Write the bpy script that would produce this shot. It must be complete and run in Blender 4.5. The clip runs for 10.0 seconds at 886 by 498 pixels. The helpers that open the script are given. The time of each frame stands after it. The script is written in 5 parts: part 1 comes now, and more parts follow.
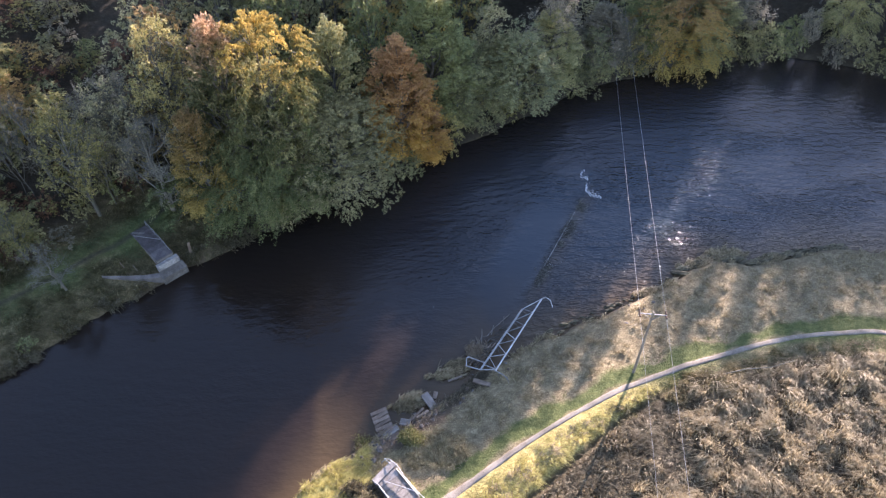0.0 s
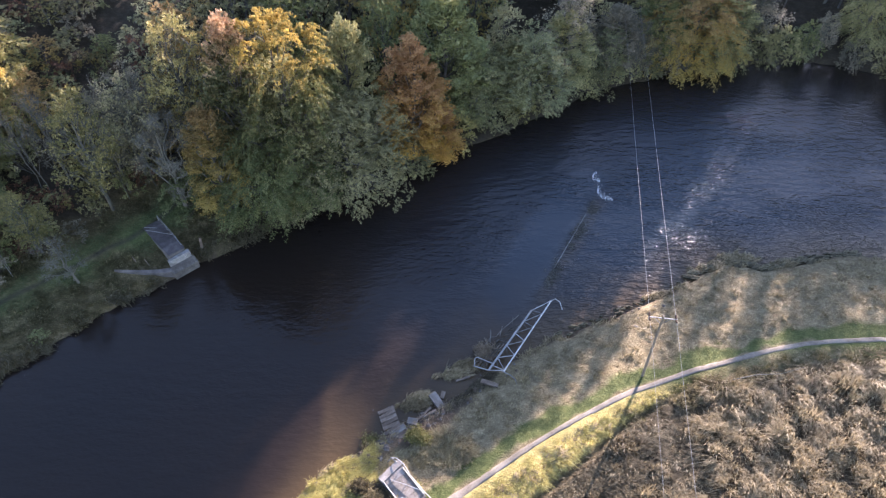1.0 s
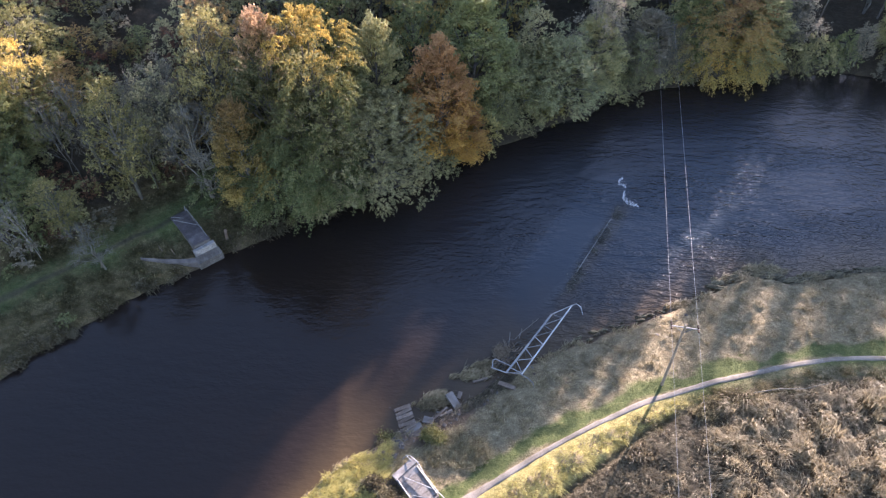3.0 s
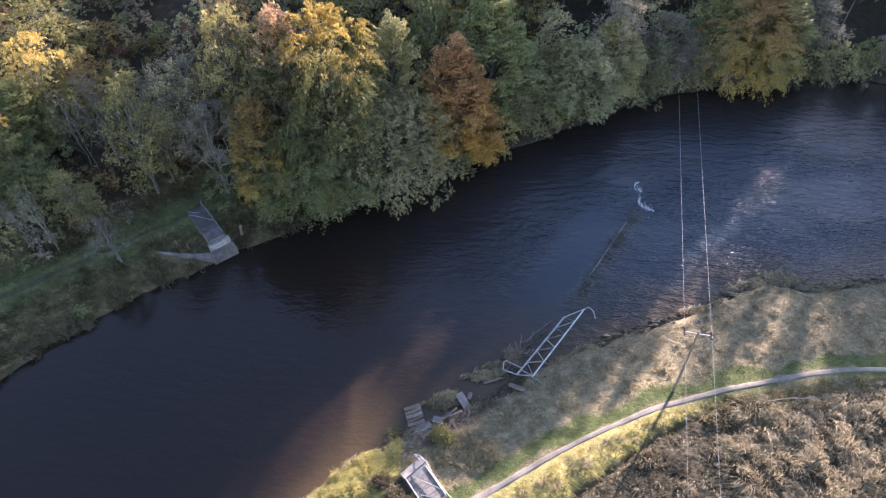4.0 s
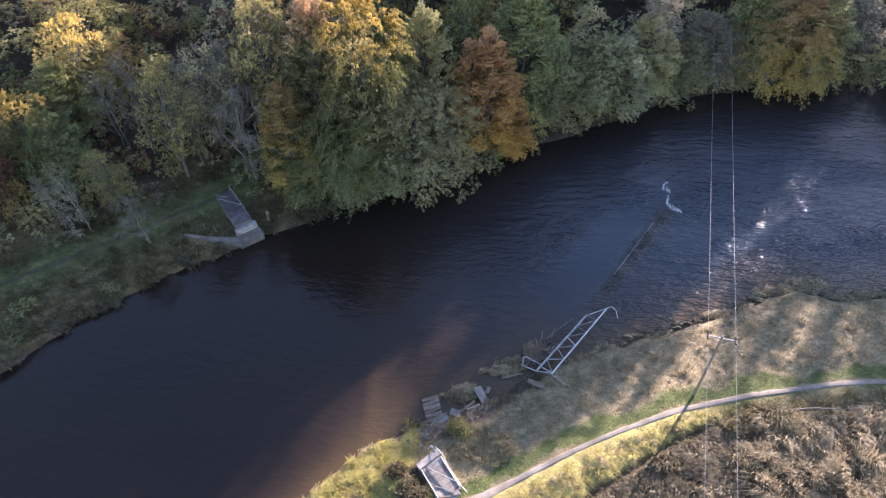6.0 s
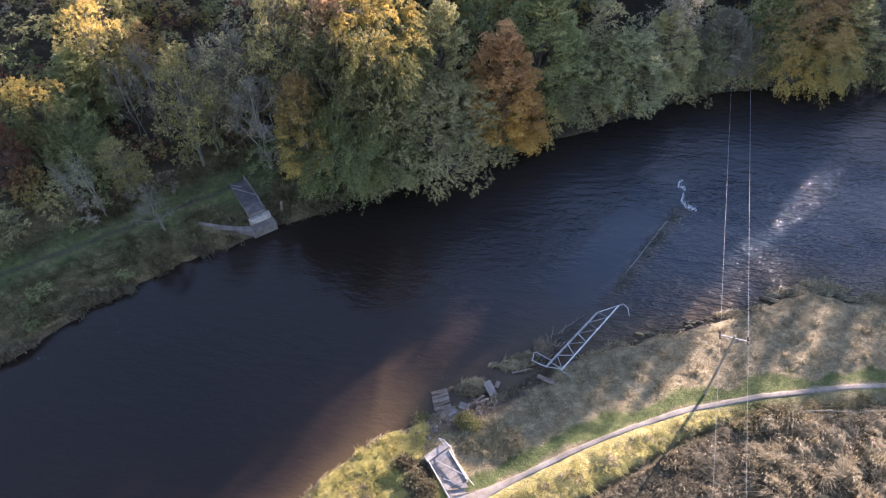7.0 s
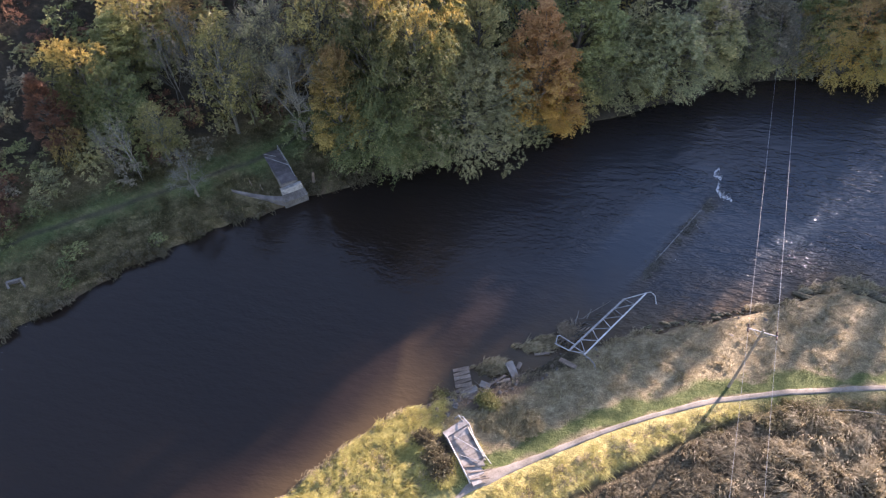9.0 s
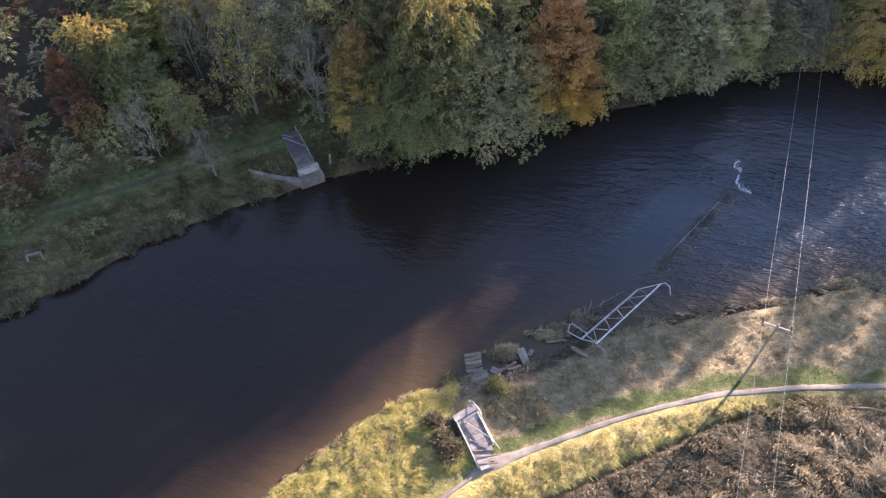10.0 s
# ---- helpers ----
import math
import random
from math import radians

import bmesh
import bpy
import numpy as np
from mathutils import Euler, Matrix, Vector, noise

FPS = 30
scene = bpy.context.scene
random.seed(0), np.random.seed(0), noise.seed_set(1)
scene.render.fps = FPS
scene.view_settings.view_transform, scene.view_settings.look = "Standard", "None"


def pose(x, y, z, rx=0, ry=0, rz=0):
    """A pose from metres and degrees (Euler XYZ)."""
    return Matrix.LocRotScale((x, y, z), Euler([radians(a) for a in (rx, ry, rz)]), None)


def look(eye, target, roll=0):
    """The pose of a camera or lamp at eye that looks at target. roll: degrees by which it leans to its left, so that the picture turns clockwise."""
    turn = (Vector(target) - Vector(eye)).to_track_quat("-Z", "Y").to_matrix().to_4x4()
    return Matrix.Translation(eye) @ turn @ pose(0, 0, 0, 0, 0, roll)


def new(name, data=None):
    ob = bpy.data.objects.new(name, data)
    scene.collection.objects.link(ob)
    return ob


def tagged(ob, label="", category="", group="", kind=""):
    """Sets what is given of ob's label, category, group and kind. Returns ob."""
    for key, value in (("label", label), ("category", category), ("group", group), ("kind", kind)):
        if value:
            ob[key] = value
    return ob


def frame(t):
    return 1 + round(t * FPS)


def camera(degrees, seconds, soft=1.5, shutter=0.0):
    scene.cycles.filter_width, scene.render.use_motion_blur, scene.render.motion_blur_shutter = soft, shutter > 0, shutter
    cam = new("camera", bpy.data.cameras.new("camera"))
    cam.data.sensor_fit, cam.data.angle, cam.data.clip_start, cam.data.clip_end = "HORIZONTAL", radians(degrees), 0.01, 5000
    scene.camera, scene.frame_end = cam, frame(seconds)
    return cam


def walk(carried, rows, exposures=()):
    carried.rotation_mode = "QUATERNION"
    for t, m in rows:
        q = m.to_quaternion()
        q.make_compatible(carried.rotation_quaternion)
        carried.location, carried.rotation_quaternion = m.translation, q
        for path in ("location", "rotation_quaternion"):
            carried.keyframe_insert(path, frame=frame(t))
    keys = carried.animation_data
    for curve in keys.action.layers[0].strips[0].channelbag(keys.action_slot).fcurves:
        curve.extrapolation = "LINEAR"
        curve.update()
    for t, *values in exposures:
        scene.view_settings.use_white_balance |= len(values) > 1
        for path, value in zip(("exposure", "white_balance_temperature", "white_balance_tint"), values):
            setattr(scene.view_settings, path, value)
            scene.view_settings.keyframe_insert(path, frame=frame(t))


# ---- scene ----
# The river runs from upper right to lower left; x right, y away, water level at z = 0.
cam = camera(66.0, 10.0, soft=1.2)
walk(cam, [
           (0, pose(0, 0, 60, 0, 0, -6.890) @ pose(0, 0, 0, 44.456) @ pose(0, 0, 0, 0, 0, -0.592)),
           (0.5, pose(0, 0, 60, 0, 0, -6.287) @ pose(0, 0, 0, 44.466) @ pose(0, 0, 0, 0, 0, -0.557)),
           (1, pose(0, 0, 60, 0, 0, -5.671) @ pose(0, 0, 0, 44.444) @ pose(0, 0, 0, 0, 0, -0.470)),
           (1.5, pose(0, 0, 60, 0, 0, -5.055) @ pose(0, 0, 0, 44.428) @ pose(0, 0, 0, 0, 0, -0.403)),
           (2, pose(0, 0, 60, 0, 0, -4.406) @ pose(0, 0, 0, 44.426) @ pose(0, 0, 0, 0, 0, -0.357)),
           (2.5, pose(0, 0, 60, 0, 0, -3.753) @ pose(0, 0, 0, 44.432) @ pose(0, 0, 0, 0, 0, -0.303)),
           (4, pose(0, 0, 60, 0, 0, -1.413) @ pose(0, 0, 0, 44.474) @ pose(0, 0, 0, 0, 0, -0.108)),
           (4.5, pose(0, 0, 60, 0, 0, -0.684) @ pose(0, 0, 0, 44.424) @ pose(0, 0, 0, 0, 0, -0.026)),
           (5, pose(0, 0, 60, 0, 0, 0.014) @ pose(0, 0, 0, 44.370) @ pose(0, 0, 0, 0, 0, 0.005)),
           (5.5, pose(0, 0, 60, 0, 0, 0.734) @ pose(0, 0, 0, 44.136) @ pose(0, 0, 0, 0, 0, 0.039)),
           (7, pose(0, 0, 60, 0, 0, 2.960) @ pose(0, 0, 0, 43.325) @ pose(0, 0, 0, 0, 0, 0.189)),
           (7.5, pose(0, 0, 60, 0, 0, 3.732) @ pose(0, 0, 0, 43.000) @ pose(0, 0, 0, 0, 0, 0.238)),
           (8, pose(0, 0, 60, 0, 0, 4.560) @ pose(0, 0, 0, 42.636) @ pose(0, 0, 0, 0, 0, 0.283)),
           (8.5, pose(0, 0, 60, 0, 0, 5.509) @ pose(0, 0, 0, 42.109) @ pose(0, 0, 0, 0, 0, 0.327)),
           (9, pose(0, 0, 60, 0, 0, 6.448) @ pose(0, 0, 0, 41.468) @ pose(0, 0, 0, 0, 0, 0.386)),
           (9.5, pose(0, 0, 60, 0, 0, 7.365) @ pose(0, 0, 0, 40.844) @ pose(0, 0, 0, 0, 0, 0.470)),
           (10, pose(0, 0, 60, 0, 0, 8.298) @ pose(0, 0, 0, 40.191) @ pose(0, 0, 0, 0, 0, 0.548))],
     exposures=[(0.0, 2.85, 6350.0, 28.0), (5.0, 2.78, 6300.0, 29.0), (10.0, 2.77, 6650.0, 31.0)])

SUN_TURN, SUN_HEIGHT = 37.0, 14.0      # degrees clockwise from +y, and above the horizon

# ---- light ----
world = bpy.data.worlds.new("sky")
scene.world = world
world.use_nodes = True
sky = world.node_tree.nodes.new("ShaderNodeTexSky")
sky.sky_type = "NISHITA"
sky.sun_disc = False
sky.sun_elevation, sky.sun_rotation = radians(SUN_HEIGHT), radians(SUN_TURN)
sky.air_density, sky.dust_density, sky.ozone_density = 1.0, 0.22, 1.2
world.node_tree.links.new(sky.outputs[0], world.node_tree.nodes["Background"].inputs[0])
world.node_tree.nodes["Background"].inputs[1].default_value = 0.091
sun = new("sun", bpy.data.lights.new("sun", "SUN"))
sun.data.energy, sun.data.angle, sun.data.color = 4.4, radians(0.6), (1.0, 0.89, 0.77)
_e, _a = radians(SUN_HEIGHT), radians(SUN_TURN)
sun.matrix_world = look((0, 0, 90), (-math.sin(_a) * math.cos(_e), -math.cos(_a) * math.cos(_e), 90 - math.sin(_e)))


# ---- materials ----
def graph(name):
    m = bpy.data.materials.new(name)
    m.use_nodes = True
    nt = m.node_tree
    return m, nt, nt.nodes["Principled BSDF"]


def ramp(nt, fac, stops):
    r = nt.nodes.new("ShaderNodeValToRGB")
    while len(r.color_ramp.elements) < len(stops):
        r.color_ramp.elements.new(0.5)
    for e, (p, c) in zip(r.color_ramp.elements, stops):
        e.position, e.color = p, (*c, 1)
    nt.links.new(fac, r.inputs[0])
    return r.outputs[0]


def noise_tex(nt, scale, detail=5, rough=0.6, vec=None, stretch=None):
    n = nt.nodes.new("ShaderNodeTexNoise")
    n.inputs["Scale"].default_value, n.inputs["Detail"].default_value, n.inputs["Roughness"].default_value = scale, detail, rough
    if vec is None:
        vec = nt.nodes.new("ShaderNodeTexCoord").outputs["Object"]
    if stretch:
        mp = nt.nodes.new("ShaderNodeMapping")
        mp.inputs["Scale"].default_value = stretch[:3]
        mp.inputs["Rotation"].default_value = (0, 0, radians(stretch[3]))
        nt.links.new(vec, mp.inputs[0])
        vec = mp.outputs[0]
    nt.links.new(vec, n.inputs["Vector"])
    return n.outputs["Fac"]


def mixed(nt, fac, a, b, mode="MIX"):
    x = nt.nodes.new("ShaderNodeMix")
    x.data_type, x.blend_type = "RGBA", mode
    for s, v in ((0, fac), (6, a), (7, b)):
        if isinstance(v, (int, float)):
            x.inputs[s].default_value = v
        elif isinstance(v, tuple):
            x.inputs[s].default_value = (*v, 1)
        else:
            nt.links.new(v, x.inputs[s])
    return x.outputs[2]


def sums(nt, op, a, b=0.0, c=None):
    x = nt.nodes.new("ShaderNodeMath")
    x.operation, x.use_clamp = op, False
    for s, v in enumerate((a, b) if c is None else (a, b, c)):
        if isinstance(v, (int, float)):
            x.inputs[s].default_value = v
        else:
            nt.links.new(v, x.inputs[s])
    return x.outputs[0]


def attr(nt, name):
    a = nt.nodes.new("ShaderNodeAttribute")
    a.attribute_name = name
    return a.outputs["Fac"]


def bump(nt, bsdf, h, strength, dist):
    b = nt.nodes.new("ShaderNodeBump")
    b.inputs["Strength"].default_value, b.inputs["Distance"].default_value = strength, dist
    nt.links.new(h, b.inputs["Height"])
    nt.links.new(b.outputs[0], bsdf.inputs["Normal"])
    return b


def surface(name, dark, mid, light, scale=2.0, rough=0.8, metal=0.0, relief=0.3, dist=0.02, fine=14.0):
    """A worn surface: coarse stains and fine grain between three tones."""
    m, nt, b = graph(name)
    n1, n2 = noise_tex(nt, scale), noise_tex(nt, scale * fine)
    f = sums(nt, "MULTIPLY_ADD", n2, 0.45, sums(nt, "MULTIPLY", n1, 0.6))
    info = nt.nodes.new("ShaderNodeObjectInfo").outputs["Random"]
    f = sums(nt, "ADD", f, sums(nt, "MULTIPLY_ADD", info, 0.16, -0.08))
    nt.links.new(ramp(nt, f, [(0.34, dark), (0.52, mid), (0.70, light)]), b.inputs["Base Color"])
    b.inputs["Roughness"].default_value, b.inputs["Metallic"].default_value = rough, metal
    bump(nt, b, f, relief, dist)
    return m


def leafy(name, tones, top=None, low=0.45, high=0.95, sprays=False, mottle=0.5):
    """Leaves in several tones, each leaf with its own; top: the tones towards the crown's top."""
    m, nt, b = graph(name)
    rnd = nt.nodes.new("ShaderNodeNewGeometry").outputs["Random Per Island"]
    lump = noise_tex(nt, 0.45, 2)
    spray = noise_tex(nt, 2.2, 2)
    f = sums(nt, "MULTIPLY_ADD", rnd, 0.30, sums(nt, "MULTIPLY_ADD", lump, 0.35, 0.025))
    f = sums(nt, "MULTIPLY_ADD", sums(nt, "SUBTRACT", spray, 0.5), mottle, sums(nt, "ADD", f, 0.15))
    if sprays:
        f = sums(nt, "MULTIPLY_ADD", sums(nt, "SUBTRACT", attr(nt, "spray"), 0.5), 0.55, f)
    info = nt.nodes.new("ShaderNodeObjectInfo").outputs["Random"]
    f = sums(nt, "ADD", f, sums(nt, "MULTIPLY_ADD", info, 0.34, -0.17))
    c = ramp(nt, f, [(0.22, tones[0]), (0.5, tones[1]), (0.78, tones[2])])
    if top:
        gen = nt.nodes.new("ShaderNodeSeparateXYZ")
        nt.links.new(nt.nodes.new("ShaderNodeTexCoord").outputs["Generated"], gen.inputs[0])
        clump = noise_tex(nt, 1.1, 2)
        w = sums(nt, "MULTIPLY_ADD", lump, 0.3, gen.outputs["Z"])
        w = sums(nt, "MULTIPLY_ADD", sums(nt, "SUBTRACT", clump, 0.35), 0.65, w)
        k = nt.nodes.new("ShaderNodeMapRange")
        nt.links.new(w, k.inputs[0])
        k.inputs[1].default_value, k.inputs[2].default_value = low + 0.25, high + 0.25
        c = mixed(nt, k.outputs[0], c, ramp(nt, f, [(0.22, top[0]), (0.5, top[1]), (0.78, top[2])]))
    nt.links.new(c, b.inputs["Base Color"])
    b.inputs["Roughness"].default_value = 0.55
    b.inputs["Specular IOR Level"].default_value = 0.25
    tr = nt.nodes.new("ShaderNodeBsdfTranslucent")
    nt.links.new(c, tr.inputs[0])
    mx = nt.nodes.new("ShaderNodeMixShader")
    mx.inputs[0].default_value = 0.30 if sprays else 0.45
    nt.links.new(b.outputs[0], mx.inputs[1])
    nt.links.new(tr.outputs[0], mx.inputs[2])
    nt.links.new(mx.outputs[0], nt.nodes["Material Output"].inputs[0])
    return m


LEAF = {
    "willow": leafy("willow_leaves", [(0.130, 0.127, 0.062), (0.233, 0.220, 0.106), (0.402, 0.357, 0.181)], sprays=True),
    # gold and peach tops: autumn colour, with sunlight on the crown painted in
    "gold": leafy("turning_sunlit_leaves", [(0.095, 0.105, 0.042), (0.16, 0.16, 0.06), (0.25, 0.22, 0.085)],
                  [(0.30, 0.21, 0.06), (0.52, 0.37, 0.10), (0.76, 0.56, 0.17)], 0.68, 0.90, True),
    "peach": leafy("peach_sunlit_leaves", [(0.105, 0.112, 0.05), (0.18, 0.175, 0.078), (0.29, 0.25, 0.115)],
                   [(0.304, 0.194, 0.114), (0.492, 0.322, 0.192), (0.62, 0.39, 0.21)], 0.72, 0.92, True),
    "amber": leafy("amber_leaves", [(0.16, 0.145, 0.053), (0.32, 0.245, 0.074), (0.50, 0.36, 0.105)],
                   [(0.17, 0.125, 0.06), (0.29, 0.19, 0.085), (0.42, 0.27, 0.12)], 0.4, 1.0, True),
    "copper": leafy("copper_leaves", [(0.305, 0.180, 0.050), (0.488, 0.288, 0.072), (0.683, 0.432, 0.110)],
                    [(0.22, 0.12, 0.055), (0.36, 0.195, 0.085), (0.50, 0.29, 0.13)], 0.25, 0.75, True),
    "rust": leafy("rust_leaves", [(0.085, 0.045, 0.030), (0.165, 0.082, 0.050), (0.26, 0.135, 0.078)], sprays=True),
    "green": leafy("green_leaves", [(0.109, 0.129, 0.052), (0.197, 0.216, 0.088), (0.332, 0.330, 0.139)], sprays=True),
    "olive": leafy("olive_leaves", [(0.176, 0.177, 0.083), (0.301, 0.290, 0.137), (0.513, 0.450, 0.208)], sprays=True),
    "teal": leafy("blue_green_leaves", [(0.146, 0.156, 0.084), (0.244, 0.255, 0.133), (0.417, 0.395, 0.204)], sprays=True),
    "sage": leafy("sage_leaves", [(0.177, 0.172, 0.091), (0.302, 0.282, 0.150), (0.502, 0.438, 0.236)], sprays=True),
    "lime": leafy("yellow_green_leaves", [(0.158, 0.150, 0.052), (0.289, 0.255, 0.092), (0.501, 0.420, 0.170)], sprays=True),
    "grey": leafy("thin_grey_leaves", [(0.153, 0.140, 0.100), (0.267, 0.235, 0.165), (0.414, 0.355, 0.250)], sprays=True),
}
BARK = surface("bark", (0.05, 0.045, 0.038), (0.11, 0.10, 0.085), (0.20, 0.18, 0.16), 1.5)
GREY_BARK = surface("grey_bark", (0.056, 0.053, 0.042), (0.105, 0.100, 0.080), (0.175, 0.166, 0.134), 1.5)
MID_BARK = surface("twig_bark", (0.080, 0.074, 0.056), (0.140, 0.130, 0.100), (0.215, 0.202, 0.158), 1.5)
PALE_BARK = surface("pale_bark", (0.14, 0.13, 0.11), (0.23, 0.215, 0.185), (0.36, 0.34, 0.30), 1.5)
CONCRETE = surface("weathered_concrete", (0.075, 0.066, 0.057), (0.155, 0.138, 0.122), (0.26, 0.238, 0.212), 0.8, 0.9)
DARK_CONCRETE = surface("dull_dark_concrete", (0.034, 0.030, 0.028), (0.075, 0.066, 0.062), (0.14, 0.125, 0.117), 0.9, 0.9)
PALE_CONCRETE = surface("pale_concrete", (0.15, 0.135, 0.12), (0.34, 0.32, 0.295), (0.56, 0.53, 0.50), 1.6, 0.9)
PALE_DECK = surface("pale_worn_deck", (0.09, 0.076, 0.063), (0.20, 0.176, 0.155), (0.34, 0.31, 0.285), 1.7, 0.9)
GREY_DECK = surface("grey_deck", (0.045, 0.039, 0.038), (0.095, 0.082, 0.080), (0.165, 0.145, 0.14), 1.3, 0.85)
PAINT = surface("white_painted_steel", (0.15, 0.14, 0.13), (0.40, 0.39, 0.38), (0.60, 0.60, 0.59), 2.8, 0.5)
DULL_STEEL = surface("weathered_steel", (0.09, 0.09, 0.085), (0.19, 0.19, 0.185), (0.33, 0.33, 0.32), 2.5, 0.6, 0.1)
WET_STEEL = surface("wet_dark_steel", (0.025, 0.024, 0.018), (0.06, 0.054, 0.042), (0.11, 0.098, 0.078), 2.5, 0.75, 0.0)
STRAINED = surface("muddy_steel", (0.06, 0.05, 0.04), (0.15, 0.132, 0.11), (0.28, 0.26, 0.23), 2.0, 0.75, 0.0)
TIMBER = surface("weathered_timber", (0.065, 0.047, 0.034), (0.15, 0.112, 0.083), (0.27, 0.22, 0.175), 1.2, 0.85)
POLE_WOOD = surface("pole_wood", (0.09, 0.072, 0.052), (0.16, 0.132, 0.10), (0.26, 0.22, 0.17), 1.2, 0.85)
STONE = surface("rubble_stone", (0.045, 0.038, 0.033), (0.10, 0.087, 0.075), (0.21, 0.19, 0.165), 1.3, 0.9)
BROWN_STONE = surface("brown_stone", (0.07, 0.05, 0.035), (0.14, 0.10, 0.07), (0.22, 0.165, 0.12), 1.3, 0.9)
TURF_SOIL = surface("turf_and_soil", (0.035, 0.030, 0.018), (0.085, 0.072, 0.040), (0.19, 0.16, 0.09), 2.4, 0.95, 0, 0.8, 0.06)
GRAVEL = surface("path_gravel", (0.075, 0.060, 0.045), (0.165, 0.139, 0.112), (0.29, 0.25, 0.205), 0.55, 0.95, 0, 0.4, 0.02, 22)
WIRE = surface("wire_metal", (0.20, 0.20, 0.195), (0.27, 0.27, 0.265), (0.36, 0.36, 0.35), 2.0, 0.6, 0.0)
PORCELAIN = surface("brown_porcelain", (0.05, 0.03, 0.02), (0.09, 0.05, 0.03), (0.14, 0.08, 0.05), 3.0, 0.25)
REED = leafy("dry_reed", [(0.080, 0.063, 0.037), (0.195, 0.156, 0.093), (0.39, 0.325, 0.205)], mottle=0.75)
STRAW = leafy("bank_straw", [(0.115, 0.090, 0.050), (0.255, 0.206, 0.118), (0.43, 0.355, 0.215)], mottle=0.7)
TURF = leafy("turf_blades", [(0.045, 0.062, 0.022), (0.088, 0.108, 0.038), (0.17, 0.175, 0.07)])
# yellow-green turf with the sunlight of its strip in the tones
SUNNY = leafy("sunlit_yellow_turf", [(0.28, 0.25, 0.085), (0.46, 0.41, 0.15), (0.64, 0.56, 0.24)])
RANK = leafy("rank_meadow_grass", [(0.053, 0.056, 0.022), (0.128, 0.114, 0.052), (0.33, 0.27, 0.155)])
SCRUB = leafy("bramble_leaves", [(0.06, 0.050, 0.030), (0.145, 0.122, 0.068), (0.33, 0.28, 0.155)], mottle=0.9)
WEED = leafy("river_weed", [(0.035, 0.034, 0.028), (0.09, 0.088, 0.072), (0.22, 0.21, 0.18)])
FIELD = leafy("field_straw", [(0.060, 0.050, 0.032), (0.138, 0.115, 0.073), (0.29, 0.245, 0.158)], mottle=0.8)
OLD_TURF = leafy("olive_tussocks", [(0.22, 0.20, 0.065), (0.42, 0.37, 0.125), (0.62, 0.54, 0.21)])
ROUGH = leafy("rough_grass", [(0.135, 0.12, 0.07), (0.255, 0.222, 0.13), (0.43, 0.37, 0.23)])
LITTER = leafy("brown_undergrowth", [(0.07, 0.055, 0.038), (0.18, 0.142, 0.098), (0.34, 0.275, 0.19)])
LUSH = leafy("lush_meadow_grass", [(0.046, 0.066, 0.027), (0.085, 0.112, 0.047), (0.16, 0.185, 0.085)])
PALE_GRASS = leafy("bleached_grass", [(0.085, 0.072, 0.042), (0.17, 0.145, 0.088), (0.34, 0.29, 0.19)])


